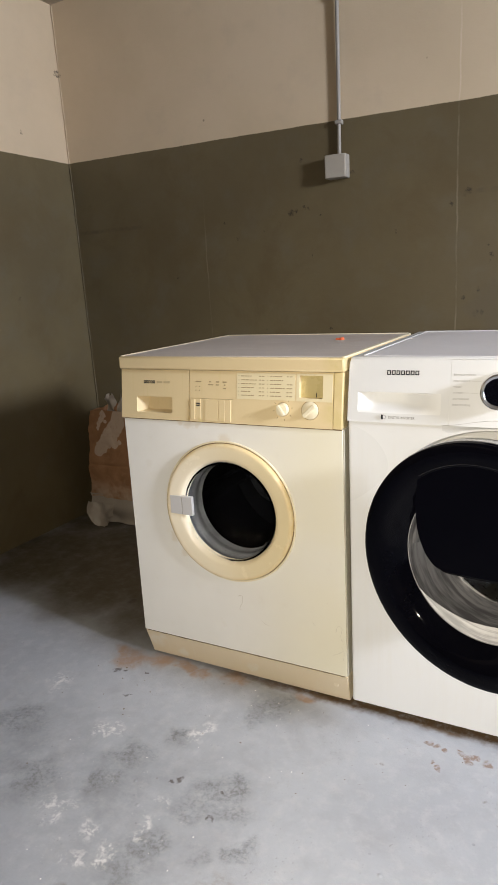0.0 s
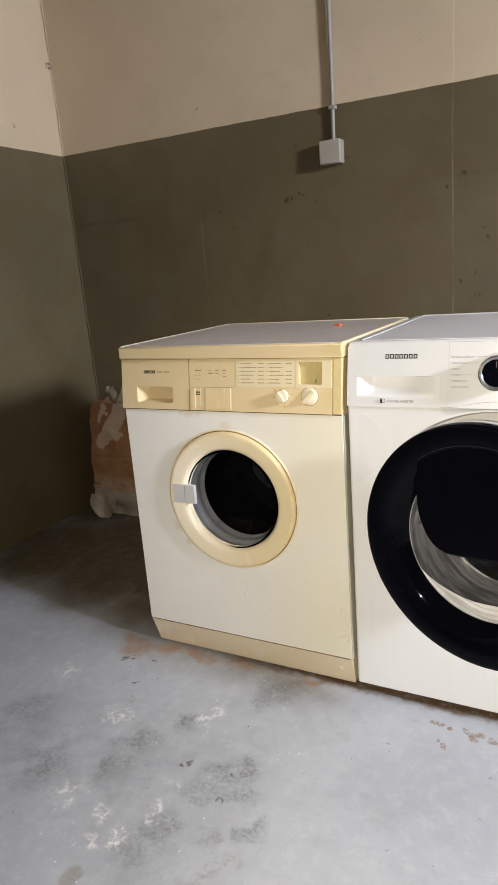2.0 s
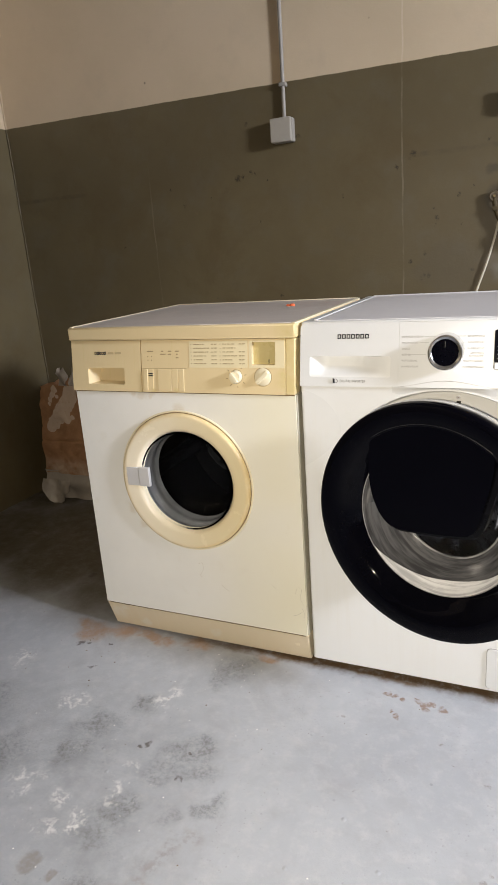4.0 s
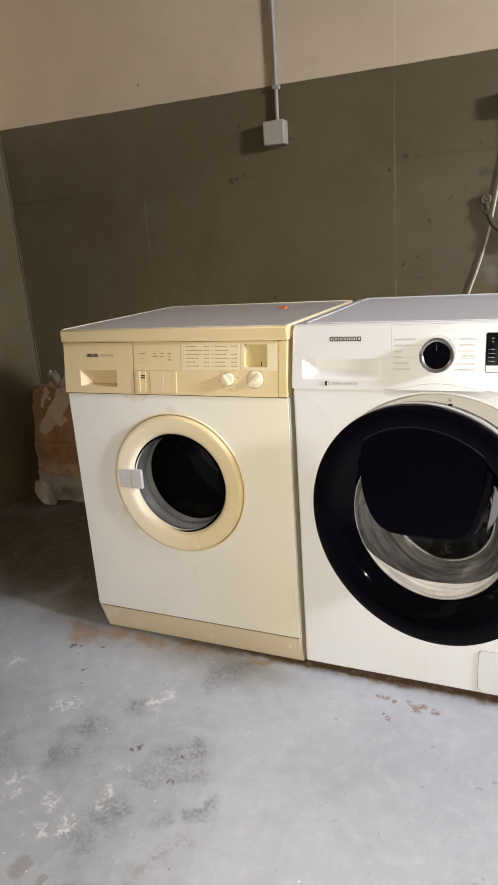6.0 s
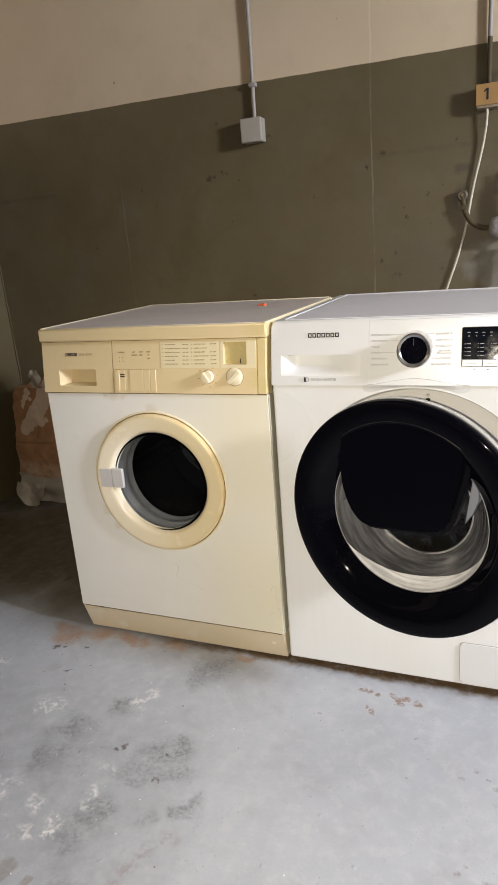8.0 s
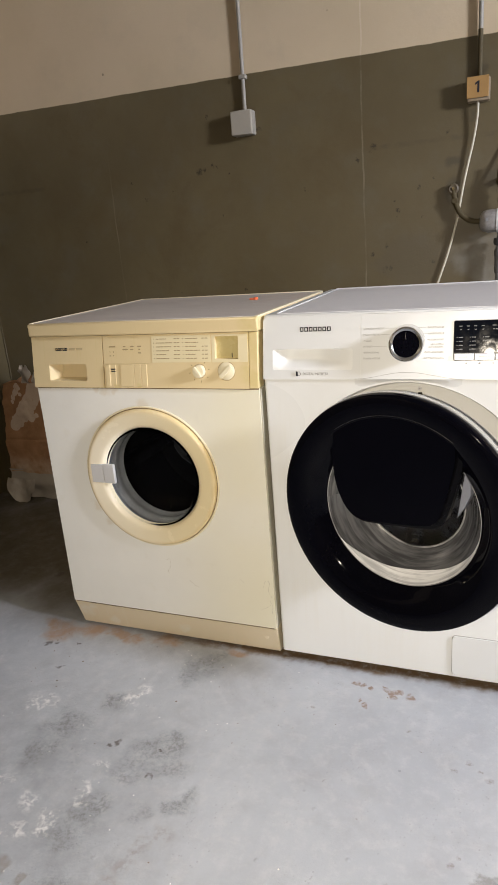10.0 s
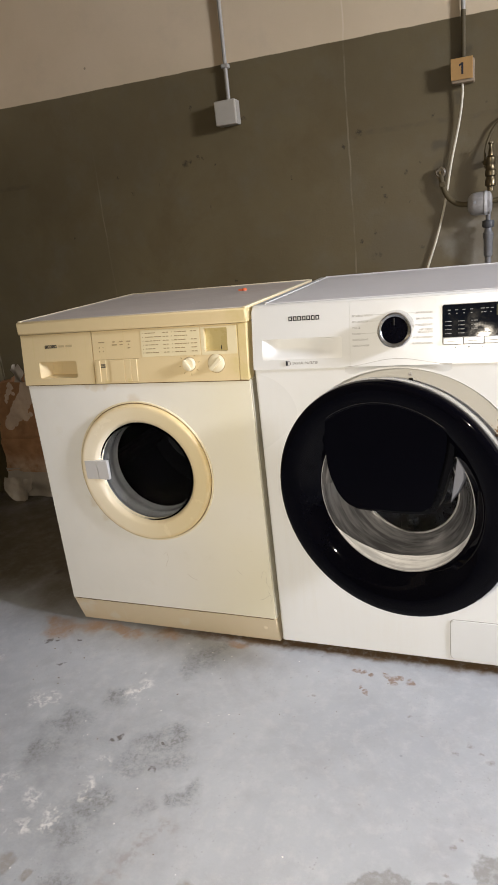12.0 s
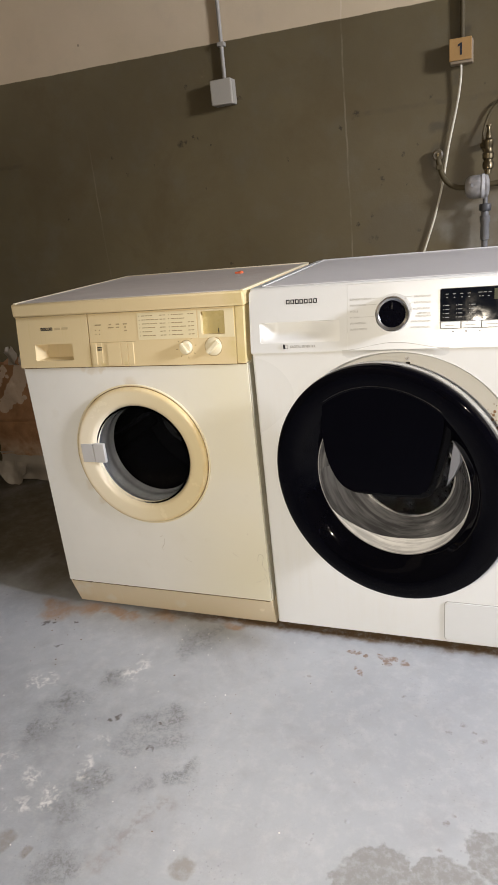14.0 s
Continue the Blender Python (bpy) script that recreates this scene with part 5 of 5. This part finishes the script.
meter = thing("water_meter", (1.050, Y1, 1.010), "dull grey domed water meter on the pipe", "water meter")
part("housing", lathe([(0, -0.038), (0.014, -0.0375), (0.024, -0.034), (0.031, -0.027), (0.0345, -0.016), (0.0355, 0.0), (0.0345, 0.014), (0.033, 0.016)], 40, (0, -0.040, 0), "x"), METER, meter)
part("collar", lathe([(0.032, 0.016), (0.0350, 0.017), (0.0355, 0.022), (0.0345, 0.028), (0.028, 0.033), (0.016, 0.036), (0.0, 0.036)], 40, (0, -0.040, 0), "x"), METER, meter, "pale sealing collar")
part("rib", lathe([(0.0340, 0.012), (0.0368, 0.013), (0.0368, 0.021), (0.0340, 0.022)], 40, (0, -0.040, 0), "x"), LATCH_GREY, meter)
part("dial_mark", rbox(-0.020, -0.012, -0.0765, -0.070, 0.0, 0.010, 0.001), INK_SOFT, meter)
part("bracket", rbox(-0.012, 0.012, -0.030, 0.003, -0.012, 0.012, 0.002), PIPE_OLIVE, meter)

tap = thing("valve", (1.080, Y1, 1.045), "tarnished chrome stop valve above the meter", "valve")
prof = [(0, 0.0), (0.010, 0.0), (0.010, 0.012), (0.0155, 0.015), (0.0165, 0.030), (0.013, 0.036), (0.0125, 0.040), (0.0165, 0.045), (0.017, 0.058), (0.013, 0.064), (0.0125, 0.078), (0.0145, 0.082), (0.0145, 0.096), (0.0085, 0.102), (0.007, 0.118), (0.0045, 0.122), (0.0045, 0.134), (0.0085, 0.136), (0.0085, 0.140), (0, 0.141)]
part("valve_body", lathe(prof, 28, (0, -0.040, 0), "z"), BRASS_CHROME, tap)
part("wall_rose", tube([(-0.014, 0.003, 0.085), (-0.013, -0.02, 0.085), (-0.004, -0.038, 0.082)], 0.010, 14, 5), PIPE_OLIVE, tap)
hose = thing("hose", (1.066, Y1, 1.13), "thin dark hose arching from the valve", "hose")
part("hose_line", tube([(0.0, -0.030, -0.02), (-0.003, -0.022, 0.02), (0.004, -0.014, 0.06), (0.024, -0.012, 0.10), (0.056, -0.012, 0.125), (0.11, -0.012, 0.135), (0.2, -0.012, 0.13), (0.35, -0.012, 0.09)], 0.0036, 10, 6), PIPE_OLIVE, hose)
drop = thing("supply_pipe", (1.074, Y1, 0.30), "grey plastic supply pipe with a black union nut", "pipe")
part("pipe", lathe([(0, 0.0), (0.0095, 0.0), (0.0095, 0.545), (0.0135, 0.550), (0.0135, 0.600), (0.0160, 0.604), (0.0160, 0.618), (0.0115, 0.624), (0.0105, 0.642), (0, 0.642)], 24, (0, -0.040, 0), "z"), PIPE_GREY, drop)
part("union_nut", lathe([(0.010, 0.634), (0.0165, 0.636), (0.018, 0.641), (0.018, 0.653), (0.0165, 0.657), (0.008, 0.658)], 12, (0, -0.040, 0), "z"), RUBBER_DARK, drop, "black union nut")
part("nipple", lathe([(0.0075, 0.656), (0.0075, 0.69)], 16, (0, -0.040, 0), "z"), PIPE_GREY, drop)


# ---- paper bag in the corner ----
def crumpled(nx, ny, fn, seed):
    bm = bmesh.new()
    g = [[bm.verts.new(fn(i / nx, j / ny)) for j in range(ny + 1)] for i in range(nx + 1)]
    for i in range(nx):
        for j in range(ny):
            bm.faces.new((g[i][j], g[i + 1][j], g[i + 1][j + 1], g[i][j + 1]))
    return bm


bag = thing("paper_bag", (-0.772, 0.905, 0.0), "crumpled brown paper sack with torn pale print, leaning in the corner", "bag")


def sack(u, v):
    """A flat-fronted sack with folded sides, buckled, a little narrower at the mouth."""
    t = 2 * math.pi * u
    sq = 1 / max(abs(math.cos(t)), abs(math.sin(t))) ** 0.97
    w, d = 0.118 - 0.006 * v, 0.100 * (1 - 0.20 * v)
    p = Vector((w * math.cos(t) * sq - 0.004 + 0.022 * v, d * math.sin(t) * sq, 0.128 + 0.388 * v))
    fold = 0.014 * max(0.0, 1 - abs(abs(math.cos(t) * sq) - 1.0) * 8) * max(0.0, 1 - abs(math.sin(t) * sq) * 1.4)
    c = noise.noise(p * 9) * 0.008 + abs(noise.noise(p * 22 + Vector((3, 1, 2)))) * 0.007 - fold
    crease = 0.004 * max(0.0, 1 - abs(p.z - 0.275 - 0.02 * p.x) / 0.008)
    p.z += 0.010 * noise.noise((u * 9, 2.0, v)) * (1 if v > 0.95 else 0) + 0.006 * noise.noise((u * 14, 5.0, v)) * (1 if v < 0.05 else 0)
    return p + Vector((math.cos(t), math.sin(t), 0)) * (c - crease)


part("sack", crumpled(120, 80, sack, 1), PAPER, bag)


def pad(u, v):
    """The pale folded base of the sack."""
    t = 2 * math.pi * u
    sq = 1 / max(abs(math.cos(t)), abs(math.sin(t))) ** 0.9
    p = Vector((0.122 * math.cos(t) * sq - 0.002, 0.104 * math.sin(t) * sq, 0.004 + 0.138 * v))
    inset = 0.030 * (1 - v) ** 2 + 0.006 * math.sin(v * 9)
    return p + Vector((math.cos(t), math.sin(t), 0)) * (0.012 * noise.noise(p * 13) - inset)


part("folded_base", crumpled(72, 14, pad, 2), FILM, bag, "pale soiled folded base of the sack")


def flap(u, v):
    """A torn pale sheet hanging from the base and lying out on the floor."""
    a = 1 - abs(2 * u - 1) ** 1.6
    drop = v * (0.35 + 0.65 * a) * (1 + 0.25 * noise.noise((u * 5, 3.0, 1.0)))
    p = Vector((-0.140 + 0.150 * u + 0.020 * v, -0.108 - 0.030 * v - 0.008 * math.sin(u * 9), 0.100 - 0.104 * drop))
    q = p + Vector((0.010 * noise.noise(p * 18), 0.018 * noise.noise(p * 15 + Vector((4, 0, 0))) + 0.006 * noise.noise(p * 45), 0.006 * noise.noise(p * 20)))
    q.z = max(0.0012, q.z)
    return q


part("torn_flap", crumpled(34, 16, flap, 4), FILM, bag, "torn whitish sheet hanging from the base")


def tuft(x0):
    def fn(u, v):
        p = Vector((x0 + 0.062 * (u - 0.5) * (1 - 0.25 * v), -0.040, 0.490 + (0.085 + 0.030 * noise.noise((u * 4, x0 * 30, 2.0))) * v))
        return p + Vector((0.012 * noise.noise(p * 30) - 0.012 * v, 0.026 * noise.noise(p * 26 + Vector((1, 2, 3))), 0.0))
    return fn


for x in (0.008, 0.078):
    part("plastic_tuft", crumpled(12, 10, tuft(x), 3), FILM, bag, "whitish plastic film sticking out")


# ---- grit on the floor ----
def grit(name, seed, count, size, places, material, label):
    rnd = random.Random(seed)
    bm = bmesh.new()
    for k in range(count):
        cx, cy, spread = places[k % len(places)]
        x, y, r = rnd.gauss(cx, spread), rnd.gauss(cy, spread), size * rnd.uniform(0.4, 1.3)
        if y > -0.02 and x > -0.03:
            y = -0.03 - rnd.random() * 0.2
        n = rnd.choice((4, 5, 6))
        a0 = rnd.random() * 6.3
        top = bm.verts.new((x + rnd.uniform(-0.3, 0.3) * r, y + rnd.uniform(-0.3, 0.3) * r, r * rnd.uniform(0.3, 0.8)))
        ring = [bm.verts.new((x + r * math.cos(a0 + 6.283 * i / n) * rnd.uniform(0.6, 1.2), y + r * math.sin(a0 + 6.283 * i / n) * rnd.uniform(0.6, 1.2), 0.0002)) for i in range(n)]
        for i in range(n):
            bm.faces.new((ring[i], ring[(i + 1) % n], top))
    return tagged(part(name, bm, material, None, "", False), label, "debris", "", "stuff")


grit("paint_flakes", 21, 44, 0.0017, [(0.42, -0.07, 0.06), (0.30, -0.55, 0.12), (0.35, -0.25, 0.10), (0.60, -0.35, 0.20), (0.2, -0.5, 0.15)], WHITE_PLASTIC, "tiny white paint flakes scattered on the floor")
grit("dirt_crumbs", 22, 34, 0.0021, [(0.0, -0.09, 0.04), (0.65, -0.06, 0.14), (0.35, -0.38, 0.12), (0.1, -0.2, 0.10)], SEAM_BROWN, "small dark dirt crumbs scattered on the floor")
